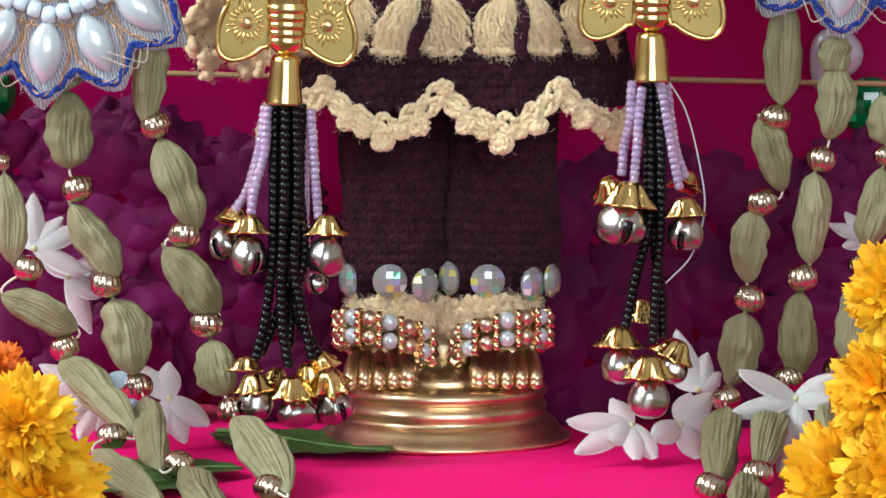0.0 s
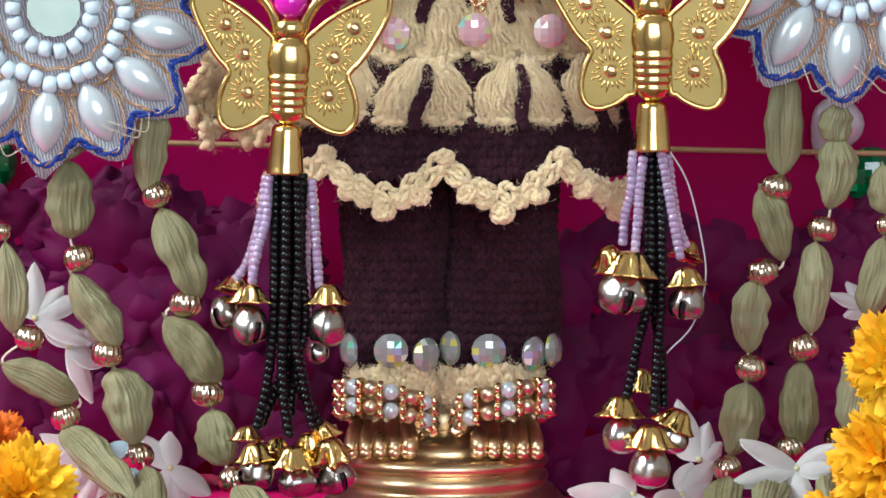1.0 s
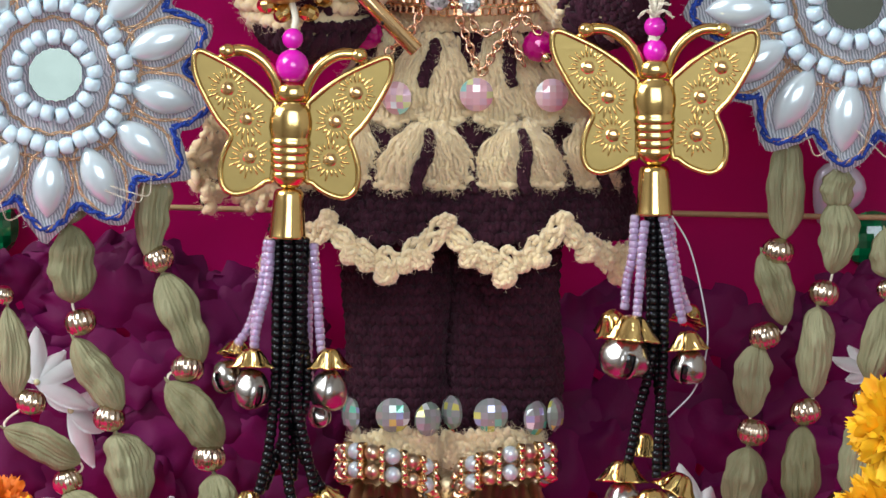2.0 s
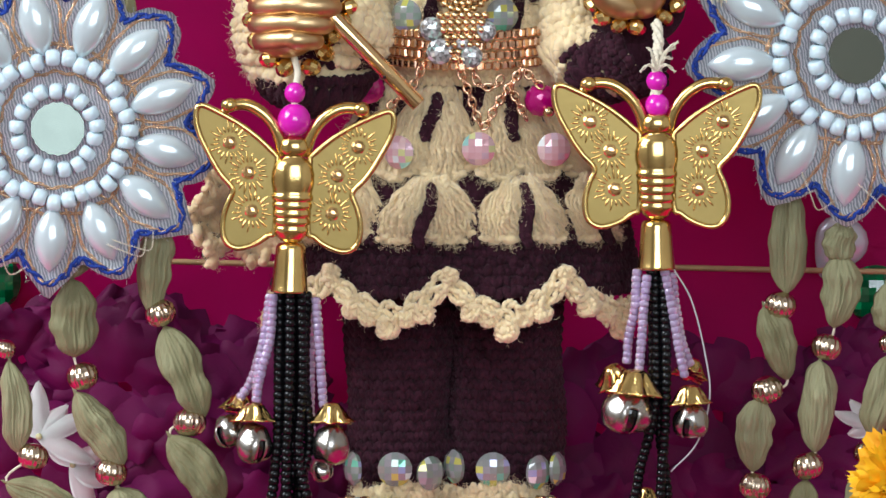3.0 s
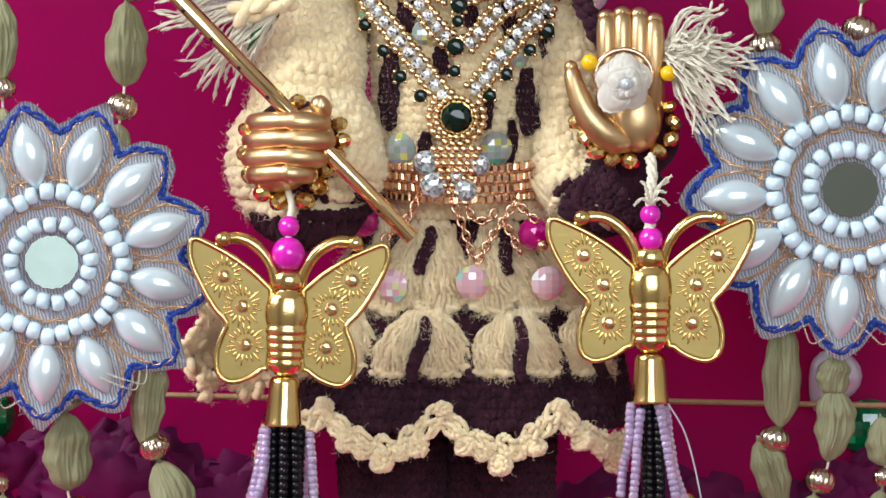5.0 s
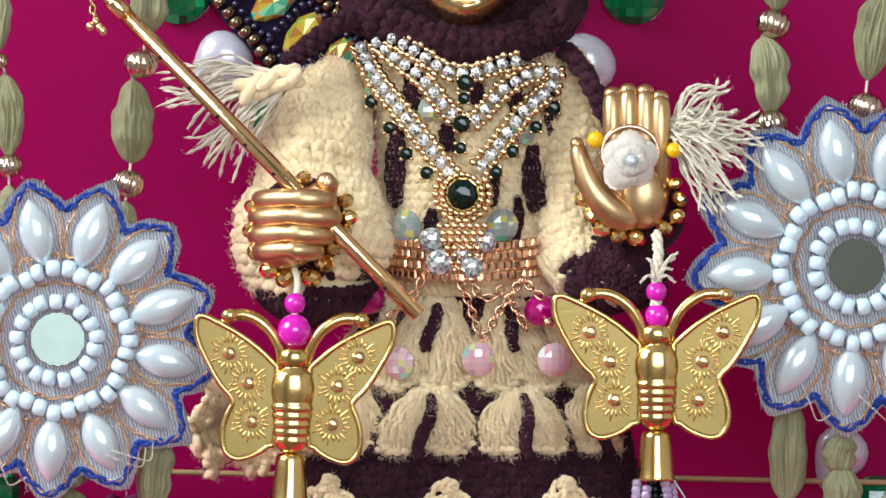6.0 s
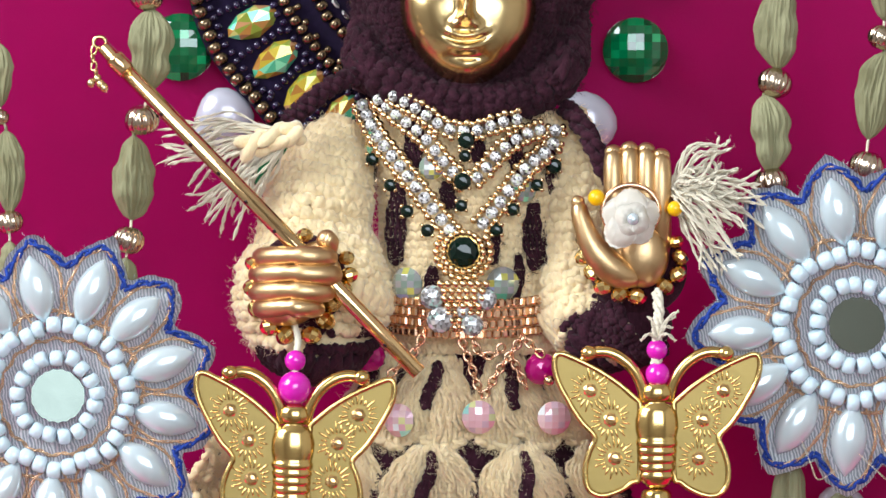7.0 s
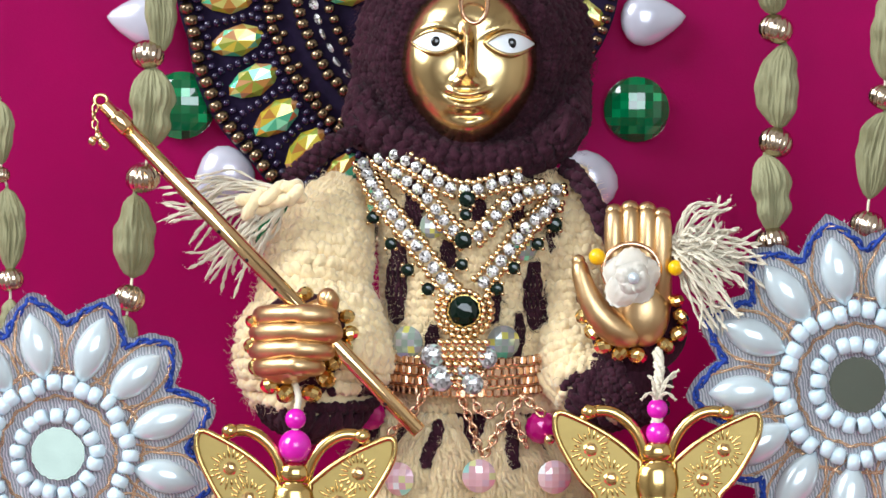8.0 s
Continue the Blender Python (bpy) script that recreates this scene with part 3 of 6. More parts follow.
class Yarn:
    """Gathers short strands of yarn, and fibres that stand off them, into one mesh."""

    def __init__(self, seed=1):
        self.v, self.f, self.n = [], [], 0
        self.rng = random.Random(seed)

    def strand(self, c, axis, half, r, normal=None):
        axis = Vector(axis).normalized()
        m = np.array(axis.to_track_quat("Z", "Y").to_matrix())
        tv, tf = (T_VERTS, T_FACES) if r > 4.5 else (T_FINE, T_FINE_FACES)
        self.v.append((tv * np.array([r, r, half])) @ m.T + np.array(c))
        self.f += [tuple(i + self.n for i in f) for f in tf]
        self.n += len(tv)

    def cord(self, pts, r, turns=0.35, ply=3):
        """A twisted cord of ply strands along pts."""
        for i in range(len(pts) - 1):
            a, b = Vector(pts[i]), Vector(pts[i + 1])
            d = b - a
            if d.length < 1e-6:
                continue
            s = d.cross(Vector((0, -1, 0.1))).normalized()
            w = s.cross(d).normalized()
            for k in range(ply):
                q = i * 0.9 + 2 * math.pi * k / ply
                self.strand((a + b) / 2 + s * (math.cos(q) * r * 0.55) + w * (math.sin(q) * r * 0.55), d + (-s * math.sin(q) + w * math.cos(q)) * d.length * turns, d.length * 0.85, r * 0.62)

    def fibre(self, c, d, length, r=0.45):
        """A fine loose hair: a bent three-sided tube."""
        rg = self.rng
        c, d = Vector(c), Vector(d).normalized()
        side = d.cross(Vector((rg.uniform(-1, 1), rg.uniform(-1, 1), rg.uniform(-1, 1)))).normalized()
        up = d.cross(side)
        base = self.n
        vs = []
        for i in range(4):
            t = i / 3
            p = c + d * (length * (t - 0.35 * t * t)) + side * (length * 0.5 * math.sin(t * 2.2)) + up * (length * 0.16 * math.sin(t * 6))
            rr = r * (1 - 0.6 * t)
            for k in range(3):
                q = 2 * math.pi * k / 3
                vs.append(p + side * (rr * math.cos(q)) + up * (rr * math.sin(q)))
        self.v.append(np.array([tuple(q) for q in vs]))
        for i in range(3):
            for k in range(3):
                a = base + i * 3
                self.f.append((a + k, a + (k + 1) % 3, a + 3 + (k + 1) % 3, a + 3 + k))
        self.n += 12

    def felt(self, p, n, spread, count, lo=10, hi=24):
        """Fine hairs lying over the surface round p."""
        rg = self.rng
        for _ in range(count):
            q = Vector((rg.uniform(-1, 1), rg.uniform(-1, 1), rg.uniform(-1, 1)))
            q -= n * q.dot(n)
            self.fibre(Vector(p) + q * spread + n * rg.uniform(0.5, 3), Vector((rg.uniform(-1, 1), rg.uniform(-1, 1), rg.uniform(-1, 1))) + n * 0.35, rg.uniform(lo, hi), 0.38)

    def line(self, pts, r, seg=6):
        """A continuous yarn along pts."""
        base, n = self.n, len(pts)
        vs = []
        for i, p in enumerate(pts):
            t = (Vector(pts[min(n - 1, i + 1)]) - Vector(pts[max(0, i - 1)])).normalized()
            s = t.cross(Vector((0.1, -1, 0.05))).normalized()
            w = s.cross(t)
            rr = r * (1 - 0.4 * (i == n - 1)) * (1 + 0.12 * math.sin(i * 1.9))
            vs += [Vector(p) + s * (rr * math.cos(2 * math.pi * k / seg)) + w * (rr * math.sin(2 * math.pi * k / seg)) for k in range(seg)]
        self.v.append(np.array([tuple(q) for q in vs]))
        for i in range(n - 1):
            for k in range(seg):
                a = base + i * seg
                self.f.append((a + k, a + (k + 1) % seg, a + seg + (k + 1) % seg, a + seg + k))
        self.n += n * seg

    def plied(self, pts, r, pitch=0.8):
        """Two yarns twisted round each other along pts."""
        for ph in (0, math.pi):
            out = []
            for i, p in enumerate(pts):
                t = (Vector(pts[min(len(pts) - 1, i + 1)]) - Vector(pts[max(0, i - 1)])).normalized()
                s = t.cross(Vector((0.1, -1, 0.05))).normalized()
                w = s.cross(t)
                out.append(Vector(p) + s * (r * 0.6 * math.cos(i * pitch + ph)) + w * (r * 0.6 * math.sin(i * pitch + ph)))
            self.line(out, r * 0.62)

    def knit(self, f, nu, nv, plump=1.0, lean=0.55, fuzz=0.0, skip=None, jitter=0.08):
        """V stitches over the surface f(s, t): columns along s, rows along t."""
        rg = self.rng
        e = 0.004
        for i in range(nu):
            for j in range(nv):
                s, t = (i + 0.5) / nu, (j + 0.5) / nv
                if skip and skip(s, t):
                    continue
                p = Vector(f(s, t))
                ds = (Vector(f(s + e, t)) - Vector(f(s - e, t))) / (2 * e) / nu
                dt = (Vector(f(s, min(t + e, 1))) - Vector(f(s, max(t - e, 0)))) / (2 * e) / nv
                nn = ds.cross(dt)
                nn = nn.normalized() if nn.length > 1e-9 else Vector((0, -1, 0))
                r = plump * 0.42 * min(ds.length, dt.length * 1.2)
                for q in (-1, 1):
                    jit = Vector((rg.uniform(-1, 1), rg.uniform(-1, 1), rg.uniform(-1, 1))) * ds.length * jitter
                    self.strand(p + ds * (0.25 * q) + jit + nn * r * 0.2, dt + ds * (lean * q) + nn * dt.length * 0.25, dt.length * 0.72, r)
                self.felt(p - nn * r * 0.9 if nn.y > 0.2 else p + nn * r * 0.9, -nn if nn.y > 0.2 else nn, ds.length * 0.6, int(fuzz * 7), 9, 22)
                for _ in range(int(fuzz * 2 + rg.random())):
                    o = nn if nn.y < 0 or abs(nn.y) < 0.4 else -nn
                    self.fibre(p + nn * r * 0.5, o + Vector((rg.uniform(-1, 1), rg.uniform(-.6, .6), rg.uniform(-1, 1))), rg.uniform(9, 24))

    def mesh(self, name, mat, k):
        me = bpy.data.meshes.new(name)
        vs = np.concatenate(self.v) * k
        me.from_pydata(vs.tolist(), [], self.f)
        me.materials.append(mat)
        me.polygons.foreach_set("use_smooth", [True] * len(me.polygons))
        return me


def yarn_part(name, y, mat, parent, label=""):
    ob = new(name, y.mesh(name, mat, root_scale(parent)))
    ob.parent = parent
    return tagged(ob, label, kind="stuff")


def inner(name, f, nu, nv, mat, parent, close=False):
    """The plain cloth layer under the stitches, which closes the gaps between them."""
    bm = bmesh.new()
    grid_sheet(bm, f, nu, nv, close)
    return part(name, bm, mat, parent)


# leggings: two dark knitted legs with cream cuffs
def leggings():
    e = thing("knitted_leggings", IDOL, IDOL_D, "dark aubergine knitted leggings with cream cuffs on the idol", "leggings")
    for cu, w0, w1 in ((697, 92, 90), (888, 97, 98)):
        x0 = L((cu, 300), 150).x

        def f(s, t):
            a = math.pi * (1.0 + s) + 0.0
            w = w0 + (w1 - w0) * t + 4 * math.sin(t * 9 + cu)
            if t > 0.9:
                w *= 1 - (t - 0.9) * 1.6
            c = L((cu, 170 + 365 * t), 195)
            return Vector((x0 + w * math.cos(a), c.y + w * 0.8 * math.sin(a), c.z))
        y = Yarn(cu)
        y.knit(f, 15, 20, 1.05, fuzz=0.25)
        yarn_part("leg", y, M_PURPLE, e)
        inner("lining", lambda s, t: f(s, t) + Vector((0, 7, 0)), 16, 10, M_PURPLE, e)
        cc = cu - 2 if cu < 780 else cu - 20
        ww = 70 if cu < 780 else 80

        def g(s, t):
            a = math.pi * (1.0 + s)
            w = ww * (1.0 + 0.1 * math.sin(t * 3.1)) + 5 * math.sin(s * 11 + cu)
            c = L((cc, 522 + 62 * t + 9 * math.sin(s * 9)), 120)
            return Vector((c.x + w * math.cos(a), c.y + w * 0.75 * math.sin(a), c.z))
        y = Yarn(cu + 1)
        y.knit(g, 16, 5, 1.0, fuzz=3.0, jitter=0.3)
        yarn_part("cuff", y, M_CREAM, e, "cream knitted cuff")
        inner("cuff_lining", lambda s, t: g(s, t) + Vector((0, 7, 0)), 16, 4, M_CREAM, e)


leggings()


# dress: bodice, skirt in rows, scalloped edge, sleeves
def dress():
    e = thing("knitted_dress", IDOL, IDOL_D, "cream and aubergine crocheted dress with a scalloped hem", "dress")

    def skirt(s, t, v0, v1, w0, w1, ruffle=0.0, cu0=812, cu1=800):
        a = math.pi * (0.93 + 1.14 * s)
        v = v0 + (v1 - v0) * t
        w = w0 + (w1 - w0) * t
        c = L((cu0 + (cu1 - cu0) * t, v - 0.085 * w), 160)
        q = 1 + ruffle * math.sin(s * 34)
        return Vector((c.x + w * q * math.cos(a), c.y + w * 0.68 * q * math.sin(a), c.z))
    # upper skirt: cream shells
    rg = random.Random(5)
    y = Yarn(11)
    yp = Yarn(12)
    band1 = lambda s, t: skirt(s, t, -185, -40, 150, 232, 0.015)
    band2 = lambda s, t: skirt(s, t, -45, 105, 232, 300, 0.02)
    band3 = lambda s, t: skirt(s, t, 60, 205, 280, 322, 0.02)
    # fans of yarn: two plump lobes of strands from one narrow top, a dark stripe between them
    def lobe(band, s_top, s0, half, t0, t1, n, yarn, r, swell, neck):
        def surface(q, t):
            w = math.sin(min(1.0, t / 0.75) * math.pi / 2)
            ss = s_top + (s0 - s_top) * w + q * half * (neck + (1 - neck) * w)
            p = Vector(band(ss, t0 + (t1 - t0) * t * (1 - 0.13 * q * q)))
            return p + Vector((0, 2 - swell * math.sin(math.pi * min(0.96, t * 0.84 + 0.12)) * (1 - 0.5 * q * q), 0))
        inner("lobe_lining", lambda a, b: surface(2 * a - 1, b) + Vector((0, 3, 0)), 8, 8, M_CREAM, e)
        foot = []
        for i in range(n):
            q = (i / (n - 1)) * 2 - 1
            j0 = yarn.rng.uniform(0, 0.1)
            pts = [surface(q + yarn.rng.uniform(-0.12, 0.12), j0 + (1 - j0) * j / 7) + Vector((0, -yarn.rng.uniform(0, 4), 0)) for j in range(8)]
            yarn.cord(smooth_path(pts, 13), r * yarn.rng.uniform(0.9, 1.15), 0.45, 2)
            foot.append(pts[-1])
            for p in pts[1:]:
                yarn.felt(p + Vector((0, -r, 0)), Vector((0, -1, 0)), 10, 12, 7, 20)
        for p in foot:
            yarn.strand(p + Vector((rg.uniform(-4, 4), -4 - rg.uniform(0, 5), rg.uniform(0, 8))), (1, rg.uniform(-.4, .4), rg.uniform(-.6, .6)), rg.uniform(8, 12), rg.uniform(5, 7))
            yarn.felt(p + Vector((0, -8, 0)), Vector((0, -1, -0.3)), 9, 10, 7, 18)
    for band, first, step, off, half, span, r, swell in ((band1, 0.4256, 0.208, 0.05, 0.053, (0.08, 1.27), 6.6, 28), (band2, 0.442, 0.176, 0.043, 0.041, (0.24, 1.03), 6.2, 36)):
        for k in (-3, -2, -1, 0, 1, 2, 3):
            s0 = first + step * k
            if not 0.06 < s0 < 0.94:
                continue
            for sg in (-1, 1):
                y = Yarn(100 + k * 2 + sg + (50 if band is band1 else 0))
                lobe(band, s0 + 0.012 * sg, s0 + sg * off, half, *span, 11, y, r, swell, 0.6 if band is band1 else 0.25)
                yarn_part("shell_lobe", y, M_CREAM, e)
            t0, t1 = (0.2, 0.76) if band is band1 else (0.34, 1.06)
            pts = [Vector(band(s0 + 0.006 * math.sin(j), t0 + (t1 - t0) * j / 6)) + Vector((0, -22 - 12 * math.sin(0.4 + j * 0.35), 0)) for j in range(7)]
            for dx in (-5, 0, 5):
                yp.cord(smooth_path([p + Vector((dx * math.sin(0.3 + j * 0.42), 0, 0)) for j, p in enumerate(pts)], 9), 7.5, 0.35, 3)
            if band is band2:
                pts = [Vector(band(s0 + 0.088, 0.62 + 0.45 * j / 4)) + Vector((0, -7, 0)) for j in range(5)]
                yp.cord(smooth_path(pts, 8), 11, 0.35, 3)
    y = Yarn(77)
    y.knit(lambda s, t: skirt(s, t, -120, -25, 180, 232, 0.015), 34, 6, 1.0, fuzz=0.4, jitter=0.2)
    yarn_part("upper_skirt", y, M_CREAM, e)
    inner("skirt_lining", lambda s, t: skirt(s, t, -235, 100, 136, 290), 40, 10, M_PURPLE, e)
    # dark band
    yp.knit(band3, 50, 8, 1.05, fuzz=1.0, jitter=0.15)
    inner("band_lining", lambda s, t: Vector(band3(s, t)) + Vector((0, 6, 0)), 40, 6, M_PURPLE, e)
    yarn_part("dark_band", yp, M_PURPLE, e, "aubergine knitted band")
    # scalloped edge
    y = Yarn(13)
    hem = lambda s, d=0.0: skirt(s, 1, 60, 205 + d, 280, 326)
    def scallop(i, n=340):
        s = i / n
        w = (326 * math.cos(math.pi * (0.93 + 1.14 * s)) + 18) / 205
        return s, w - math.floor(w)
    for lane in range(3):
        pts = []
        for i in range(341):
            s, w = scallop(i)
            drop = -46 + 62 * min(1.0, 2.7 * min(w, 1 - w)) ** 0.85 + lane * 13 + 6 * math.sin(i * 0.5 + lane * 2.1) + 3 * math.sin(i * 0.19 + lane)
            pts.append(Vector(hem(s, drop)) + Vector((0, -10 - 6 * math.sin(lane * 1.1) - 6 * math.cos(i * 0.5 + lane), 0)))
        y.cord(pts[::2], 8.5, 0.6, 2)
        for p in pts[::3]:
            y.felt(p + Vector((0, -8, 0)), Vector((0, -1, 0)), 10, 4, 8, 20)
    # three bobbles of looped yarn hang from each scallop, and a nub stands on each peak
    bobbles = [(0.2, 34, 19), (0.5, 40, 22), (0.8, 34, 19), (0.02, -2, 13), (0.35, 22, 15), (0.65, 22, 15)]
    done = -99
    for i in range(341):
        s, w = scallop(i)
        for bw, low, rad in bobbles:
            if abs(w - bw) < 0.008 and i - done > 3:
                done = i
                drop = -46 + 62 * min(1.0, 2.7 * min(w, 1 - w)) ** 0.85 + low + rg.uniform(-5, 5)
                c = Vector(hem(s, drop)) + Vector((0, -14, 0))
                for turn in range(4):
                    ax = Vector((rg.uniform(-1, 1), rg.uniform(-1.6, -0.4), rg.uniform(-1, 1))).normalized()
                    m = along(ax)
                    ring = [c + m @ Vector((rad * 0.72 * math.cos(q), rad * 0.72 * math.sin(q), rg.uniform(-1.5, 1.5))) for q in [2 * math.pi * j / 12 for j in range(13)]]
                    y.cord(ring, 7.4, 0.6, 2)
                for _ in range(7):
                    y.strand(c + Vector((rg.uniform(-1, 1), rg.uniform(-0.9, 0.2), rg.uniform(-1, 1))) * rad * 0.55, (rg.uniform(-1, 1), rg.uniform(-.4, .4), rg.uniform(-1, 1)), rad * 0.6, rad * 0.33)
                y.felt(c + Vector((0, -rad * 0.8, 0)), Vector((0, -1, 0)), rad * 0.9, 24, 8, 22)
    yarn_part("scalloped_edge", y, M_CREAM, e, "cream crocheted scalloped edge")
    # back hem that shows past the side
    y = Yarn(14)
    back = lambda s, t: L((338 + 18 * math.sin(t * 9) + 150 * s, -30 + (150 + 22 * math.sin(s * 14)) * t), 330) + Vector((0, 30 * math.sin(s * 3), 0))
    y.knit(back, 13, 11, 1.15, fuzz=4.0, jitter=0.45)
    yarn_part("back_hem", y, M_CREAM, e)
    inner("back_hem_lining", lambda s, t: back(s, t) + Vector((0, 8, 0)), 8, 8, M_PURPLE, e)

    # bodice: vertical cream ribs with dark stripes between
    def bod(s, t):
        a = math.pi * (0.98 + 1.04 * s)
        c = L((830, -612 + 427 * t), 130)
        w = 165 - 24 * t + 12 * math.sin(t * 3)
        return Vector((c.x + w * math.cos(a), c.y + w * 0.72 * math.sin(a), c.z))
    y, yp = Yarn(15), Yarn(16)
    # dark spindles where the under yarn shows between the cream ribs: middle, top, foot, half width
    spindles = ((693, -475, -350, 19), (725, -590, -520, 17), (833, -578, -528, 15), (902, -566, -508, 15), (933, -440, -342, 17), (783, -478, -448, 14), (863, -396, -352, 13), (757, -330, -288, 13), (905, -350, -290, 10), (970, -540, -470, 14))

    def on_bodice(u, v):
        p = L((u, v), 130)
        t = (v + 612) / 427
        w = 165 - 24 * t + 12 * math.sin(t * 3)
        x = max(-0.98, min(0.98, (u - 830) / w))
        return Vector((p.x, p.y - w * 0.72 * math.sqrt(1 - x * x), p.z))
    y.knit(bod, 34, 28, 1.2, fuzz=0.8, jitter=0.12)
    for cu, a, b, hw in spindles:
        for lane in (-0.72, -0.24, 0.24, 0.72):
            pts = []
            for j in range(8):
                k = j / 7
                swell = math.sin(math.pi * (0.08 + 0.84 * k)) ** 0.8
                pts.append(on_bodice(cu + lane * hw * swell + 3 * math.sin(k * 4 + cu), a - 8 + (b - a + 16) * k) + Vector((0, -9 - 7 * swell * (1 - 0.5 * lane * lane), 0)))
            yp.cord(smooth_path(pts, 12), hw * 0.34, 0.5, 2)
            for p in pts:
                yp.felt(p + Vector((0, -4, 0)), Vector((0, -1, 0)), 8, 5, 8, 18)
    yarn_part("bodice", y, M_CREAM, e)
    yarn_part("bodice_stripe", yp, M_PURPLE, e, "aubergine knitted stripes")
    inner("bodice_lining", lambda s, t: bod(s, t) + Vector((0, 8, 0)), 24, 10, M_PURPLE, e)

    # sleeves: full tubes along a bent arm
    def sleeve(pts, rad, nu, nv, darks, seed, name):
        path = smooth_path(pts, 40)

        def f(s, t):
            i = min(39.999, max(0, t * 40))
            j = int(i)
            c = path[j].lerp(path[j + 1], i - j)
            d = (path[j + 1] - path[j]).normalized()
            sd = d.cross(Vector((0, -1, 0))).normalized()
            ff = sd.cross(d).normalized()
            q = i / 40 * (len(rad) - 1)
            k = min(len(rad) - 2, int(q))
            r = rad[k] + (rad[k + 1] - rad[k]) * (q - k)
            a = 2 * math.pi * s
            r *= 1 + 0.11 * noise.noise(Vector((math.cos(a) * 1.3, math.sin(a) * 1.3, t * 4 + seed))) - 0.1 * math.exp(-((t - 0.45 - 0.05 * math.cos(a)) / 0.045) ** 2)
            return c + sd * (r * math.cos(a)) + ff * (r * 0.8 * math.sin(a))
        y, yp = Yarn(seed), Yarn(seed + 1)
        y.knit(f, nu, nv, 1.32, lean=0.8, fuzz=1.5, skip=darks, jitter=0.17)
        yp.knit(f, nu, nv, 1.15, fuzz=0.3, skip=lambda s, t: not darks(s, t), jitter=0.1)
        yarn_part(name, y, M_CREAM, e)
        yarn_part(name + "_stripe", yp, M_PURPLE, e, "aubergine knitted stripe")
        inner(name + "_lining", lambda s, t: f(s, t).lerp(path[min(40, int(t * 40))], 0.06), 24, 16, M_CREAM, e, True)
        bm = bmesh.new()
        ball(bm, path[-1] - (path[-1] - path[-3]), (rad[-1] * 0.9, rad[-1] * 0.6, rad[-1] * 0.7), 16, 10)
        part(name + "_end", bm, M_PURPLE, e)
    sleeve([L((600, -590), 130), L((578, -535), 110), L((562, -470), 85), L((552, -400), 60), L((546, -330), 40), L((546, -270), 28), L((544, -210), 25), L((540, -160), 45)], [30, 68, 90, 100, 124, 131, 112, 78], 30, 25,
           lambda s, t: t > 0.84 + 0.05 * math.cos(s * 6.283) + 0.015 * math.sin(s * 40), 21, "full_sleeve")
    sleeve([L((972, -600), 115), L((998, -525), 100), L((1006, -440), 80), L((1008, -360), 60), L((1014, -290), 35), L((1035, -238), 10), L((1080, -222), -15), L((1130, -245), -45)], [48, 62, 62, 60, 66, 72, 70, 74], 21, 29,
           lambda s, t: t > 0.73 + 0.03 * math.sin(s * 25) or (abs(s - 0.7) < 0.05 * math.sin(math.pi * min(1, max(0, (t - 0.17) / 0.2))) ) or math.cos(s * 6.283) > 0.9 and t < 0.5, 31, "bent_sleeve")
    for p, size in (((522, -300), (82, 34, 92)), ((1120, -330), (84, 30, 80))):
        bm = bmesh.new()
        ball(bm, L(p, -62), size, 32, 18)
        for v in bm.verts:
            v.co += Vector((0, 5 * noise.noise(v.co * 0.08), 0))
        part("sleeve_mouth", bm, M_PURPLE, e, "dark aubergine inside of the sleeve")


dress()


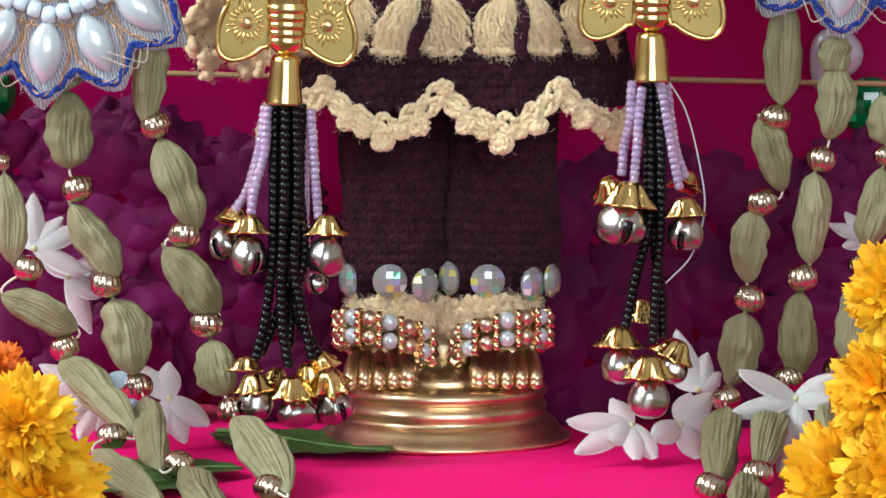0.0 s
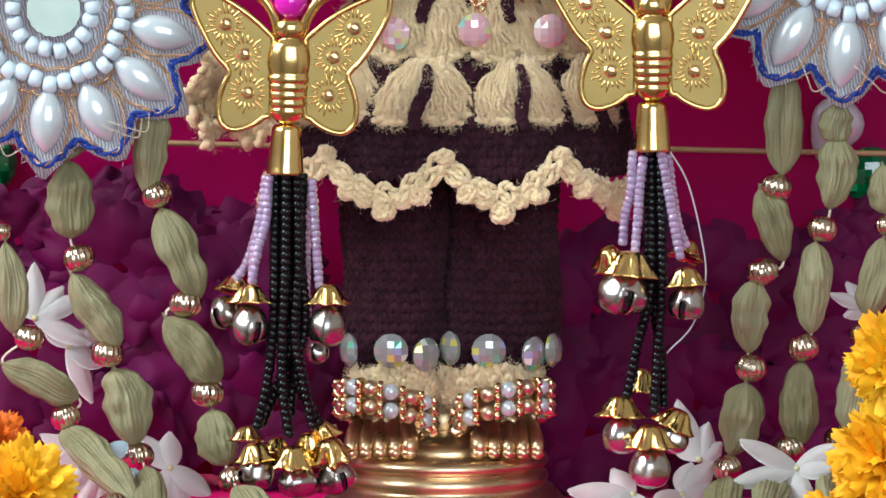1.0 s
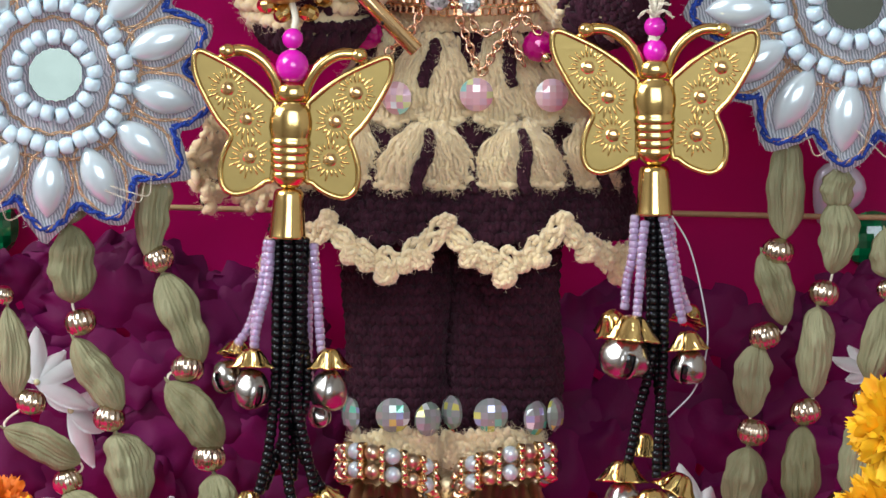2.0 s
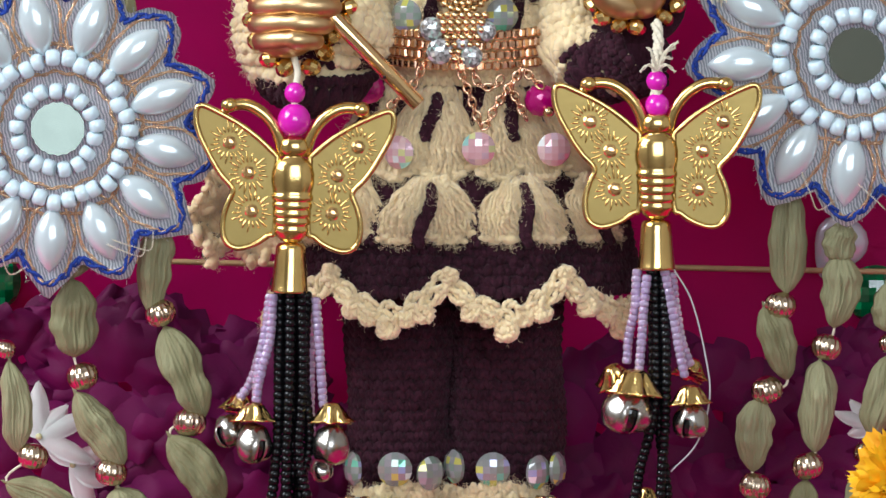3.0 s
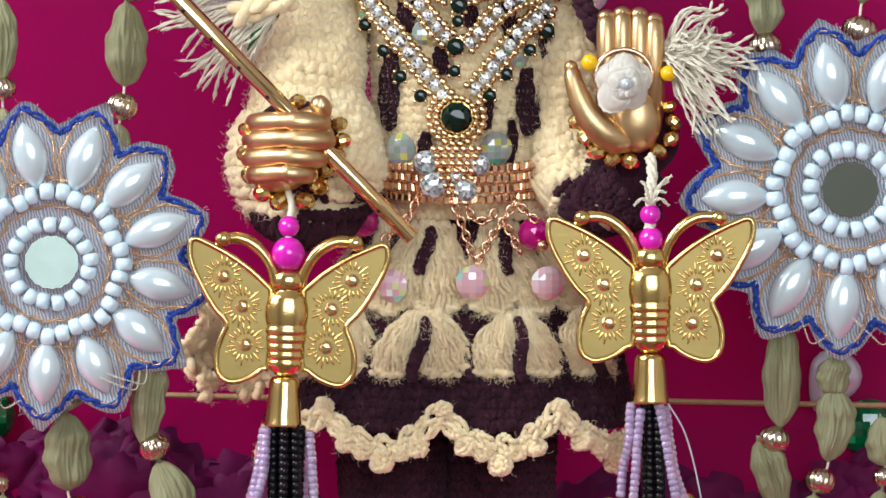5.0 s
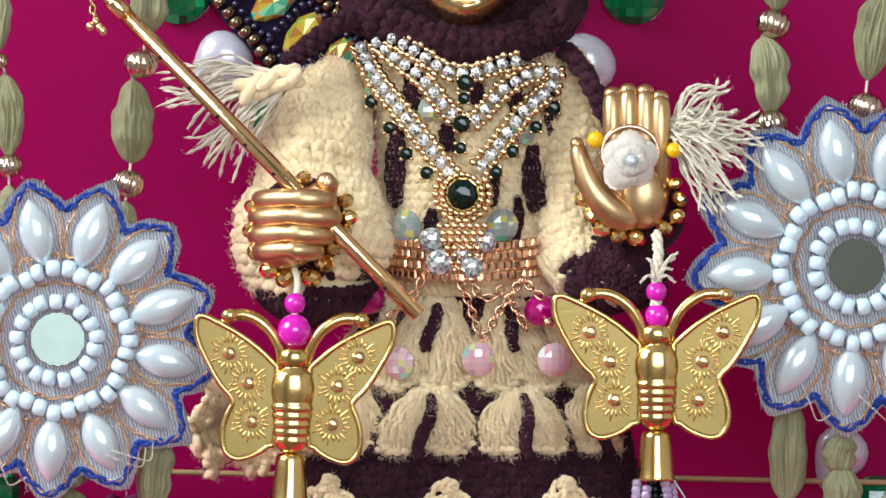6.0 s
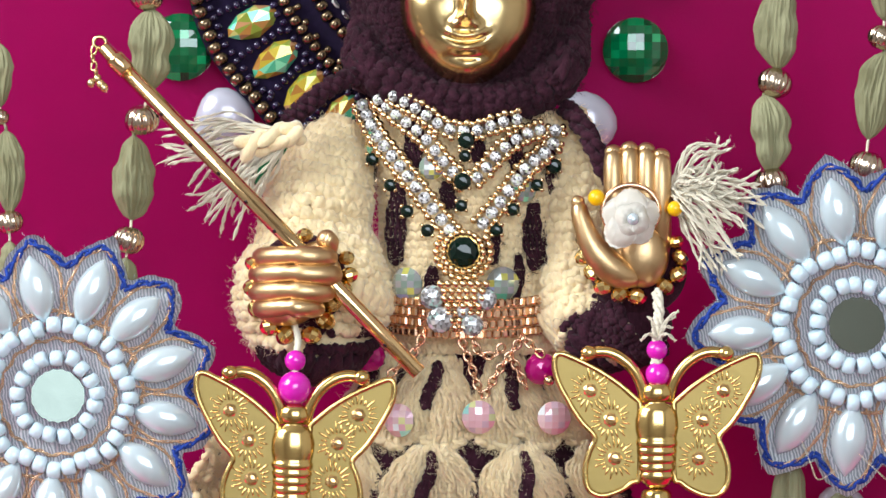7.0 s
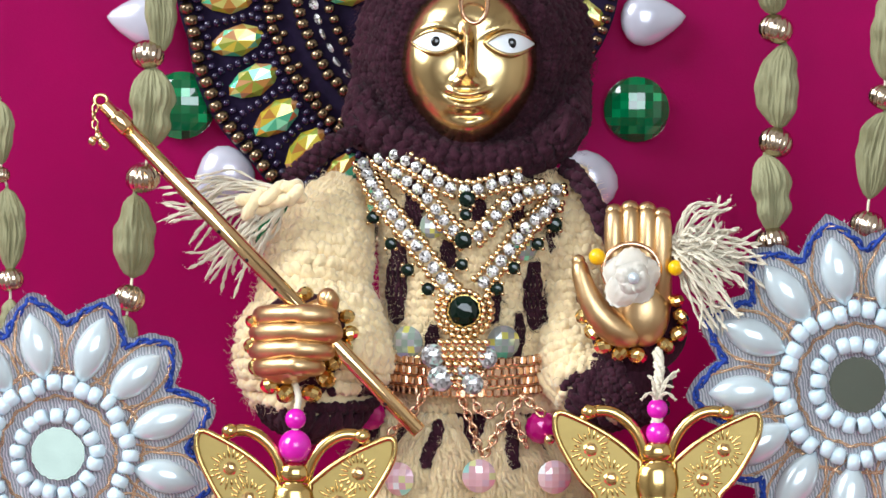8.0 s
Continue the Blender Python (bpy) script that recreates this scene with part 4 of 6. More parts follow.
# hood: thick dark knit round the face, with plaited cords
def hood():
    e = thing("knitted_hood", IDOL, IDOL_D, "dark aubergine knitted hood tied with tasselled cords", "hood")
    hc = L((822, -801), 150)

    def f(s, t):
        a = 2 * math.pi * s
        q = math.sin(a)
        # the opening hugs the face: flat over the brow, pointed at the chin
        cx = math.copysign(abs(math.cos(a)) ** (0.75 if q > 0 else 1.0), math.cos(a))
        qz = math.copysign(abs(q) ** (0.7 if q > 0 else 1.0), q)
        inner_x, inner_z = 109, 84 if q > 0 else 140
        outer_x, outer_z = 207, 240 if q > 0 else 176
        rx = inner_x * cx + (outer_x * math.cos(a) - inner_x * cx) * t
        rz = inner_z * qz + (outer_z * q - inner_z * qz) * t
        y = -118 - 34 * math.sin(math.pi * min(1, t * 1.25)) + 165 * t ** 1.8 + 9 * math.sin(a * 3 + 1) * t
        return hc + Vector((rx + 4 * math.sin(a * 5), y, rz + 12 * max(0.0, q) * t))
    y = Yarn(41)
    y.knit(f, 50, 10, 1.3, lean=0.9, fuzz=2.4, jitter=0.12)
    yarn_part("hood_knit", y, M_PURPLE, e)
    inner("hood_lining", lambda s, t: f(s, t) + Vector((0, 12, 0)), 48, 10, M_PURPLE, e, True)
    bm = bmesh.new()
    ball(bm, hc + Vector((0, 60, 10)), (190, 110, 215), 32, 20)
    part("hood_crown", bm, M_PURPLE, e)

    path = smooth_path([L((650, -770), 190), L((640, -690), 70), L((727, -640), 30), L((823, -624), 20), L((915, -636), 28), L((985, -685), 50), L((995, -770), 190)], 40)

    def collar(s, t):
        i = min(39.999, max(0, t * 40))
        c = path[int(i)].lerp(path[int(i) + 1], i - int(i))
        d = (path[int(i) + 1] - path[int(i)]).normalized()
        sd = d.cross(Vector((0, -1, 0))).normalized()
        return c + sd * (31 * math.cos(2 * math.pi * s)) + sd.cross(d) * (36 * math.sin(2 * math.pi * s))
    y = Yarn(42)
    y.knit(collar, 10, 28, 1.3, lean=0.9, fuzz=2.4, jitter=0.12)
    yarn_part("collar", y, M_PURPLE, e)
    # plaited cords over the shoulders
    for pts, r in (([L((627, -675), 40), L((577, -655), 10), L((532, -620), 0), L((498, -590), 10)], 17),
                   ([L((987, -622), 40), L((1028, -573), 0), L((1063, -503), -20), L((1098, -473), 0), L((1178, -473), -60)], 17)):
        y = Yarn(43)
        pp = smooth_path(pts, 16)
        y.cord(pp, r, 0.7, 3)
        for p in pp:
            for _ in range(4):
                y.fibre(p, (y.rng.uniform(-1, 1), -0.5, y.rng.uniform(-1, 1)), y.rng.uniform(16, 34))
        yarn_part("cord", y, M_PURPLE, e)
    # tassels: loose plied yarns out of a knot
    for root, ends, knot, mat, n in ((L((493, -565), -30), ((300, -545, 60), (345, -470, 20), (380, -420, 10), (420, -440, 20), (330, -560, 40)), L((458, -555), -30), M_WHITEYARN, 56),
                                     (L((1178, -473), -130), ((1312, -470, -140), (1318, -430, -150), (1285, -385, -160), (1270, -530, -130), (1240, -470, -165), (1258, -360, -160)), L((1183, -473), -130), M_WHITEYARN, 96)):
        y = Yarn(n)
        for i in range(n):
            en = ends[i % len(ends)]
            p1 = L((en[0] + y.rng.uniform(-34, 30), en[1] + y.rng.uniform(-40, 40)), en[2] + y.rng.uniform(-20, 20))
            mid = root.lerp(p1, 0.5) + Vector((y.rng.uniform(-20, 20), y.rng.uniform(-24, 10), y.rng.uniform(-14, 34)))
            pp = smooth_path([root, mid, p1], 12)
            far = mid.lerp(p1, 0.55) + Vector((y.rng.uniform(-16, 16), y.rng.uniform(-14, 14), y.rng.uniform(-16, 16)))
            y.plied(smooth_path([root + Vector((y.rng.uniform(-6, 6), y.rng.uniform(-8, 8), y.rng.uniform(-14, 14))), mid, far, p1], 26), y.rng.uniform(2.0, 3.0))
            for p in pp[3::3]:
                y.fibre(p, (y.rng.uniform(-1, 1), -0.3, y.rng.uniform(-1, 1)), y.rng.uniform(8, 18), 0.35)
        yarn_part("tassel", y, mat, e, "off-white loose yarn tassel")
        y = Yarn(n + 1)
        if n == 56:
            y.cord([root + Vector((28, 0, 8)), root, root + Vector((-40, 0, -10)), root + Vector((-75, 0, -25))], 20, 0.7, 3)
            yarn_part("knot", y, M_CREAM, e, "cream yarn knot")


hood()

# ---- shared small meshes, of radius about 1 ----
def lathe_mesh(name, prof, mat, seg=16, wob=None, squash=None, smooth=True):
    bm = bmesh.new()
    lathe(bm, prof, seg, None, wob)
    if squash:
        bmesh.ops.scale(bm, vec=squash, verts=bm.verts)
    return to_mesh(name, bm, mat, smooth)


SEED_PROFILE = [(0.3, 0.62), (0.62, 0.72), (0.9, 0.5), (1.0, 0.0), (0.9, -0.5), (0.62, -0.72), (0.3, -0.62)]
ME_BLACKBEAD = lathe_mesh("seed_bead", SEED_PROFILE, M_BLACK, 12)
ME_LILACBEAD = lathe_mesh("seed_bead", SEED_PROFILE, M_LILAC, 12)
ME_BRONZEBEAD = lathe_mesh("seed_bead", SEED_PROFILE, M_BRONZE, 10)
ME_WHITEBEAD = lathe_mesh("white_bead", [(0.35, 0.8), (0.7, 0.86), (0.94, 0.58), (1.0, 0.0), (0.94, -0.58), (0.7, -0.86), (0.35, -0.8)], M_WHITEBEAD, 14)
BALL_PROFILE = [(math.cos(math.pi * (i / 10 - 0.5)) + 0.001, math.sin(math.pi * (i / 10 - 0.5))) for i in range(11)]
ME_PINKBALL = lathe_mesh("pink_bead", BALL_PROFILE, M_PINKBEAD, 20)
ME_PEARLBALL = lathe_mesh("pearl", BALL_PROFILE, M_PEARL, 16)
M_GOLD_PALE = material("pale_gold", (0.8, 0.58, 0.34), 0.12, 1.0, 0.1, 200, rough_vary=0.06)
ME_GOLDBALL = lathe_mesh("gold_bead", BALL_PROFILE, M_GOLD_PALE, 12)
ME_ROSEBALL = lathe_mesh("rose_gold_bead", BALL_PROFILE, M_ROSE, 14)
ME_YELLOWBALL = lathe_mesh("yellow_bead", BALL_PROFILE, M_YELLOW, 14)
ME_RIBBED = lathe_mesh("ribbed_bead", [(0.2, 0.9), (0.42, 0.86), (0.7, 0.7), (0.92, 0.4), (1.0, 0.0), (0.92, -0.4), (0.7, -0.7), (0.42, -0.86), (0.2, -0.9)], M_BEADMETAL, 60,
                       lambda a, i: 1 + (0.06 * math.cos(15 * a + i * 0.25) if 0 < i < 8 else 0))
ME_CRYSTAL = to_mesh("crystal", faceted(3, 8, 0.4), M_CRYSTAL, False)
# softer painted reflections for the big crystals, again one shade per facet
M_CLEAR = facet_glass("large_clear_crystal", [(0, (0.2, 0.19, 0.19)), (0.25, (0.36, 0.34, 0.34)), (0.5, (0.5, 0.49, 0.5)), (0.75, (0.74, 0.74, 0.76)), (0.92, (0.5, 0.75, 0.68))], 0.04, 0.35)
ME_BIGCRYSTAL = to_mesh("large_crystal", faceted(4, 11, 0.42), M_CLEAR, False)
ME_DARKGEM = to_mesh("dark_stone", faceted(3, 9, 0.38), M_DARKGEM, False)
ME_IRIS = to_mesh("iridescent_stone", table_cut(), M_IRIS, False)
ME_IRISPINK = to_mesh("pink_stone", table_cut(), M_IRIS_PINK, False)
ME_PINKGEM = to_mesh("pink_cut_bead", faceted(4, 12, 0.8), material("fuchsia_cut_glass", (0.45, 0.0, 0.16), 0.05, 0.2, 0.3, 200, coat=1.0), False)


def cut_bead_low(name, mat):
    bm = bmesh.new()
    lathe(bm, [(0.3, 0.82), (0.75, 0.58), (1.0, 0.18), (1.0, -0.18), (0.75, -0.58), (0.3, -0.82)], 9, None, None)
    return to_mesh(name, bm, mat, False)


ME_ANKLEGOLD = lathe_mesh("gold_bead", BALL_PROFILE, material("dull_gold_bead", (0.72, 0.58, 0.42), 0.28, 1.0, 0.15, 300), 14)
ME_GOLDCUT = cut_bead_low("cut_gold_bead", material("cut_gold", (0.82, 0.58, 0.24), 0.12, 1.0, 0.2, 300))
ME_SPACER = lathe_mesh("spacer", [(0.5, 0.3), (0.9, 0.3), (1, 0.12), (1, -0.12), (0.9, -0.3), (0.5, -0.3)], M_GOLD_PALE, 10, lambda a, i: 1 + 0.12 * math.cos(5 * a))


def box_mesh(name, s, mat, bev):
    bm = bmesh.new()
    box(bm, (0, 0, 0), s)
    bmesh.ops.bevel(bm, geom=bm.edges[:], offset=bev, segments=1, affect="EDGES")
    return to_mesh(name, bm, mat, False)


ME_LINKBOX = box_mesh("link", (1.6, 1.4, 1.85), M_ROSE, 0.3)


def ring_mesh(name, rx, rz, r, mat, seg=16):
    bm = bmesh.new()
    tube(bm, [Vector((rx * math.cos(2 * math.pi * i / seg), 0, rz * math.sin(2 * math.pi * i / seg))) for i in range(seg)], r, 6, closed=True)
    return to_mesh(name, bm, mat)


ME_LINK = ring_mesh("link", 0.55, 1.0, 0.2, M_ROSE, 12)


def bell_mesh():
    bm = bmesh.new()
    ball(bm, (0, 0, 0), 1, 32, 22)
    cut = []
    for f in bm.faces:
        c = f.calc_center_median()
        slot = abs(c.x) < 0.12 and c.z < 0.12 and c.y < 0.3
        hole = c.y < 0 and math.hypot(c.x, c.z - 0.12) < 0.2
        if slot or hole:
            cut.append(f)
    bmesh.ops.delete(bm, geom=cut, context="FACES")
    for v in bm.verts:
        v.co *= 1 + 0.13 * noise.noise(v.co * 1.3 + Vector((3, 1, 7))) + 0.03 * noise.noise(v.co * 4)
        if v.co.z < -0.55:
            v.co.z = -0.55 + (v.co.z + 0.55) * 0.6
    bmesh.ops.solidify(bm, geom=bm.faces[:], thickness=0.05)
    # black ball inside stands in for the shade behind the slot
    k0 = len(bm.faces)
    ball(bm, (0, 0, 0), 0.86, 16, 10)
    bm.faces.ensure_lookup_table()
    for f in bm.faces[k0:]:
        f.material_index = 1
    return to_mesh("bell", bm, [M_STEEL, M_INK])


ME_BELL = bell_mesh()
ME_BELLCAP = lathe_mesh("bell_cap", [(0.22, 1.15), (0.4, 1.1), (0.54, 0.95), (0.64, 0.75), (0.74, 0.5), (0.86, 0.22), (1.0, 0.0), (1.08, -0.14), (0.98, -0.1)], M_GOLD, 54,
                        lambda a, i: 1 + (0.034 * i) * math.cos(7 * a + 0.1 * i) + (0.016 * i) * math.cos(19 * a + i) + (0.016 * i) * math.cos(3 * a + 1) )


def string_beads(parent, me, name, pts, r, gap, o_p, o_d, jit=0.0, seed=1):
    """Beads threaded along a smooth path through plan points (p, depth)."""
    rg = random.Random(seed)
    path = smooth_path([rel(o_p, o_d, p, d) for p, d in pts], 60)
    run, last = 0.0, path[0]
    i = 0
    for a, b in zip(path, path[1:]):
        d = (b - a)
        seg = d.length
        while run <= seg:
            p = a + d * (run / seg)
            m = along(d).copy()
            m = m @ Euler((rg.uniform(-jit, jit), rg.uniform(-jit, jit), rg.uniform(0, 6))).to_matrix()
            piece(name, me, parent, p + Vector((rg.uniform(-1, 1), rg.uniform(-1, 1), 0)) * jit * 4, m, (r * rg.uniform(0.93, 1.06), r, r * rg.uniform(0.92, 1.05)))
            run += gap
        run -= seg
    return path


# ---- butterfly pendants with beaded tassels, hanging below the idol's wrists ----
WING = [(30, 60), (64, 90), (98, 113), (128, 129), (152, 140), (168, 146), (178, 144), (182, 132), (180, 112), (172, 90), (160, 68), (146, 44), (130, 22), (114, 6), (110, -6), (118, -24), (125, -46), (127, -66), (124, -86), (115, -99), (98, -105), (78, -101), (58, -92), (42, -80), (30, -66)]


ME_RAY = lathe_mesh("chased_ray", BALL_PROFILE[::2], M_GOLD, 6)


def butterfly(e, c, lean, sx):
    """Parts of the pendant round c: two wing plates with rims, body, feelers, stones and their chased rays, sleeve cap."""
    rot = Matrix.Rotation(radians(lean), 3, "Y")

    def T(x, y, z):
        return c + rot @ Vector((x * sx, y, z))
    for sg in (1, -1):
        bm = bmesh.new()
        out = [T(sg * x, 0, z) for x, z in WING]
        dense = smooth_path(out + [out[0]], 100)[:-1]
        a = [bm.verts.new(p + Vector((0, -4, 0))) for p in dense]
        b = [bm.verts.new(p + Vector((0, 8, 0))) for p in dense]
        bm.faces.new(a if sg > 0 else a[::-1])
        bm.faces.new(b[::-1] if sg > 0 else b)
        n = len(a)
        for i in range(n):
            bm.faces.new((a[i], b[i], b[(i + 1) % n], a[(i + 1) % n]))
        bmesh.ops.recalc_face_normals(bm, faces=bm.faces[:])
        wing = part("wing", bm, M_GOLD_MATT, e, "matt gold wing plate", smooth=False)
        bm = bmesh.new()
        tube(bm, [p + Vector((0, -5, 0)) for p in dense], 5.2, 8, closed=True)
        part("rim", bm, M_GOLD, wing, "bright raised rim")
        bm = bmesh.new()
        pts = smooth_path([T(sg * 20, 2, 62), T(sg * 30, -2, 98), T(sg * 50, -4, 128), T(sg * 82, -4, 148), T(sg * 114, -2, 148), T(sg * 136, -2, 132)], 26)
        tube(bm, pts, [10.5] * 20 + [10.5, 10.5, 10, 9, 8, 7, 6], 12)
        ball(bm, T(sg * 121, -9, 148), (15, 11, 13), 14, 10)
        part("feeler", bm, M_GOLD, e)
        for jx, jz in ((118, 82), (82, 30), (74, -38)):
            st = piece("stone", ME_CRYSTAL_GOLD, wing, T(sg * jx, -10, jz), rot, 13)
            for i in range(20):
                a0 = 2 * math.pi * i / 20 + 0.1
                d = Vector((math.cos(a0), 0, math.sin(a0)))
                ln = 9 + 4 * ((i * 7) % 3)
                if abs(jx + d.x * 36 * 1) < 34:
                    ln *= 0.6
                piece("chased_ray", ME_RAY, wing, T(sg * jx, -4.5, jz) + d * (20 + ln * 0.5), along(d), (2.4, 2.6, ln * 0.7))
    bm = bmesh.new()
    m = Matrix.Translation(c) @ rot.to_4x4()
    prof = [(3, -92), (16, -90), (25, -82)]
    for i in range(5):
        z = -76 + i * 14.5
        w = 30 + i * 1.4
        prof += [(w - 1.6, z), (w + 1.0, z + 3), (w + 1.6, z + 7), (w + 0.8, z + 11), (w - 1.4, z + 13.5)]
    prof += [(35, 0), (38, 14), (38, 30), (34, 46), (28, 56), (16, 60), (17, 62), (24, 66), (27, 76), (24, 88), (14, 96), (3, 98)]
    lathe(bm, prof, 28, m @ Matrix.Diagonal((1, 0.62, 1, 1)) @ Matrix.Translation((0, -8, 0)))
    part("body", bm, M_GOLD, e, "bright ringed body")
    # sleeve cap
    bm = bmesh.new()
    lathe(bm, [(10, -92), (22, -94), (26, -99), (27, -104), (28, -120), (31, -160), (33, -176), (34, -180), (31, -182), (29, -178), (26, -120)], 32, Matrix.Translation(c) @ rot.to_4x4() @ Matrix.Translation((0, 4, 0)))
    part("sleeve_cap", bm, M_GOLD, e, "plain bright sleeve cap")
    bm = bmesh.new()
    ball(bm, T(0, 4, -88), (13, 10, 9), 14, 10)
    part("joint_ring", bm, M_GOLD, e)


ME_CRYSTAL_GOLD = to_mesh("stone", faceted(3, 7, 0.38), material("champagne_foil_stone", (0.82, 0.5, 0.22), 0.06, 0.9, 0.3, 700, rand=0.3), False)


def bell_at(e, o_p, o_d, p, d, r, cap=None, turn=0, tilt=0, tall=1.0):
    m = Euler((radians(tilt * 0.3), radians(tilt), radians(turn))).to_matrix()
    piece("bell", ME_BELL, e, rel(o_p, o_d, p, d), m, (r, r, r * tall), "scratched silvery round jingle bell")
    if cap:
        cp, cr, ct = cap
        piece("bell_cap", ME_BELLCAP, e, rel(o_p, o_d, cp, d - 4) , Euler((0, radians(ct), radians(turn * 3))).to_matrix(), (cr, cr, cr * 0.85), "bright gold fluted bell cap")


def pendants():
    D = -190
    # pendant under the closed hand
    o = (509, 5)
    e = thing("butterfly_pendant", o, D, "gold butterfly pendant with black beaded tassel and bells", "pendant", "butterfly pendants")
    butterfly(e, Vector((0, 0, 0)), 2.0, 0.965)
    piece("pink_bead", ME_PINKBALL, e, rel(o, D, (512, -120), D), size=30)
    piece("pink_bead", ME_PINKBALL, e, rel(o, D, (513, -168), D), size=19)
    bm = bmesh.new()
    tube(bm, smooth_path([rel(o, D, (512, -93), D), rel(o, D, (513, -168), D), rel(o, D, (518, -203), D + 30), rel(o, D, (511, -233), D + 60)], 12), 6, 8)
    part("cord", bm, M_WHITEYARN, e)
    black = [[((486, 188), D), ((484, 330), D - 8), ((482, 450), D - 12), ((470, 560), D - 14), ((452, 640), D - 14)],
             [((505, 188), D - 14), ((503, 350), D - 18), ((498, 480), D - 18), ((500, 580), D - 16), ((512, 655), D - 20)],
             [((524, 188), D - 10), ((526, 350), D - 12), ((520, 470), D - 14), ((534, 550), D - 12), ((552, 635), D - 14)],
             [((534, 190), D + 6), ((530, 330), D + 2), ((538, 450), D), ((522, 540), D), ((548, 600), D), ((570, 640), D)],
             [((492, 190), D + 14), ((492, 380), D + 10), ((512, 480), D + 6), ((488, 560), D + 8), ((462, 625), D + 6)],
             [((514, 190), D + 16), ((512, 380), D + 14), ((518, 500), D + 14), ((512, 610), D + 14)]]
    for i, pts in enumerate(black):
        string_beads(e, ME_BLACKBEAD, "seed_bead", pts, 10.2, 12.8, o, D, 0.12, i)
    lil = [[((468, 194), D - 4), ((461, 250), D - 10), ((447, 320), D - 14), ((446, 375), D - 14)],
           [((474, 194), D - 12), ((468, 270), D - 16), ((452, 330), D - 20), ((444, 378), D - 20)],
           [((550, 200), D - 4), ((556, 280), D - 8), ((560, 340), D - 8), ((564, 385), D - 8)],
           [((538, 200), D + 20), ((541, 300), D + 30), ((540, 400), D + 36), ((546, 470), D + 36)],
           [((476, 200), D + 10), ((440, 330), D + 20), ((416, 372), D + 24)]]
    for i, pts in enumerate(lil):
        string_beads(e, ME_LILACBEAD, "lilac_bead", pts, 9.2, 11.5, o, D, 0.12, i + 20)
    bell_at(e, o, D, (441, 455), D - 10, 33, ((441, 410), 31, 4), 30, 4, 1.2)
    bell_at(e, o, D, (398, 432), D + 40, 28, ((412, 392), 27, -20), -40, -15, 1.15)
    bell_at(e, o, D, (577, 457), D - 10, 33, ((577, 410), 31, -3), 160, 0, 1.2)
    bell_at(e, o, D, (560, 500), D + 50, 22, None, 60, 0, 1.1)
    bell_at(e, o, D, (452, 715), D - 10, 33, ((452, 690), 31, 8), -60, 12)
    bell_at(e, o, D, (526, 733), D - 30, 36, ((519, 700), 36, -3), 140, 10, 0.82)
    bell_at(e, o, D, (594, 722), D - 14, 34, ((583, 682), 33, -26), 25, -20)
    bell_at(e, o, D, (475, 690), D + 30, 26, ((436, 655), 25, 10), 30, 0)
    for p, r, a in (((573, 650), 26, -35), ((545, 668), 24, -12), ((486, 680), 26, 16)):
        piece("bell_cap", ME_BELLCAP, e, rel(o, D, p, D + 10), Euler((0, radians(a), 1)).to_matrix(), r)
    # pendant under the open hand
    o = (1153, -36)
    e = thing("butterfly_pendant", o, D, "gold butterfly pendant with black and lilac beads and bells", "pendant", "butterfly pendants")
    butterfly(e, Vector((0, 0, 0)), 0.0, 1.0)
    piece("pink_bead", ME_PINKBALL, e, rel(o, D, (1154, -146), D), size=22)
    piece("pink_bead", ME_PINKBALL, e, rel(o, D, (1153, -189), D), size=19)
    y = Yarn(71)
    k0 = [rel(o, D, p, d) for p, d in (((1153, -128), D), ((1152, -203), D), ((1156, -253), D + 10), ((1153, -293), D + 40))]
    y.cord(smooth_path(k0, 14), 9, 0.7, 3)
    for en in ((1186, -248), (1186, -205), (1124, -205), (1181, -228), (1136, -248), (1191, -258)):
        p1 = rel(o, D, en, D - 20)
        y.cord(smooth_path([k0[1] + Vector((0, -6, 4)), k0[1].lerp(p1, 0.5) + Vector((0, -14, 14)), p1], 10), 3, 0.6, 2)
    yarn_part("tied_thread", y, M_WHITEYARN, e, "white thread tied in a loose knot")
    black = [[((1150, 148), D), ((1152, 300), D - 4), ((1148, 400), D - 6), ((1128, 480), D - 8), ((1108, 575), D - 10)],
             [((1166, 148), D - 6), ((1170, 300), D - 10), ((1168, 420), D - 12), ((1160, 520), D - 14), ((1156, 612), D - 14)],
             [((1158, 150), D + 12), ((1160, 320), D + 10), ((1158, 430), D + 8), ((1170, 520), D + 6), ((1172, 596), D + 4)],
             [((1144, 150), D + 10), ((1146, 320), D + 8), ((1138, 440), D + 8), ((1122, 500), D + 8), ((1118, 545), D + 6)]]
    for i, pts in enumerate(black):
        string_beads(e, ME_BLACKBEAD, "seed_bead", pts, 9.6, 12.4, o, D, 0.12, i + 40)
    lil = [[((1118, 150), D - 4), ((1114, 215), D - 6), ((1104, 260), D + 8), ((1100, 315), D + 10)],
           [((1136, 160), D - 10), ((1130, 220), D - 14), ((1126, 280), D - 16), ((1122, 322), D - 16)],
           [((1168, 150), D - 12), ((1182, 220), D - 14), ((1190, 270), D - 14), ((1202, 330), D - 14)],
           [((1180, 155), D + 4), ((1190, 230), D + 6), ((1200, 280), D + 8), ((1214, 315), D + 10)]]
    for i, pts in enumerate(lil):
        string_beads(e, ME_LILACBEAD, "lilac_bead", pts, 9.2, 11.5, o, D, 0.12, i + 60)
    bell_at(e, o, D, (1101, 398), D - 20, 47, ((1112, 362), 42, 6), 12, 10, 0.95)
    bell_at(e, o, D, (1213, 415), D - 10, 32, ((1213, 380), 32, -6), -15, 12, 1.08)
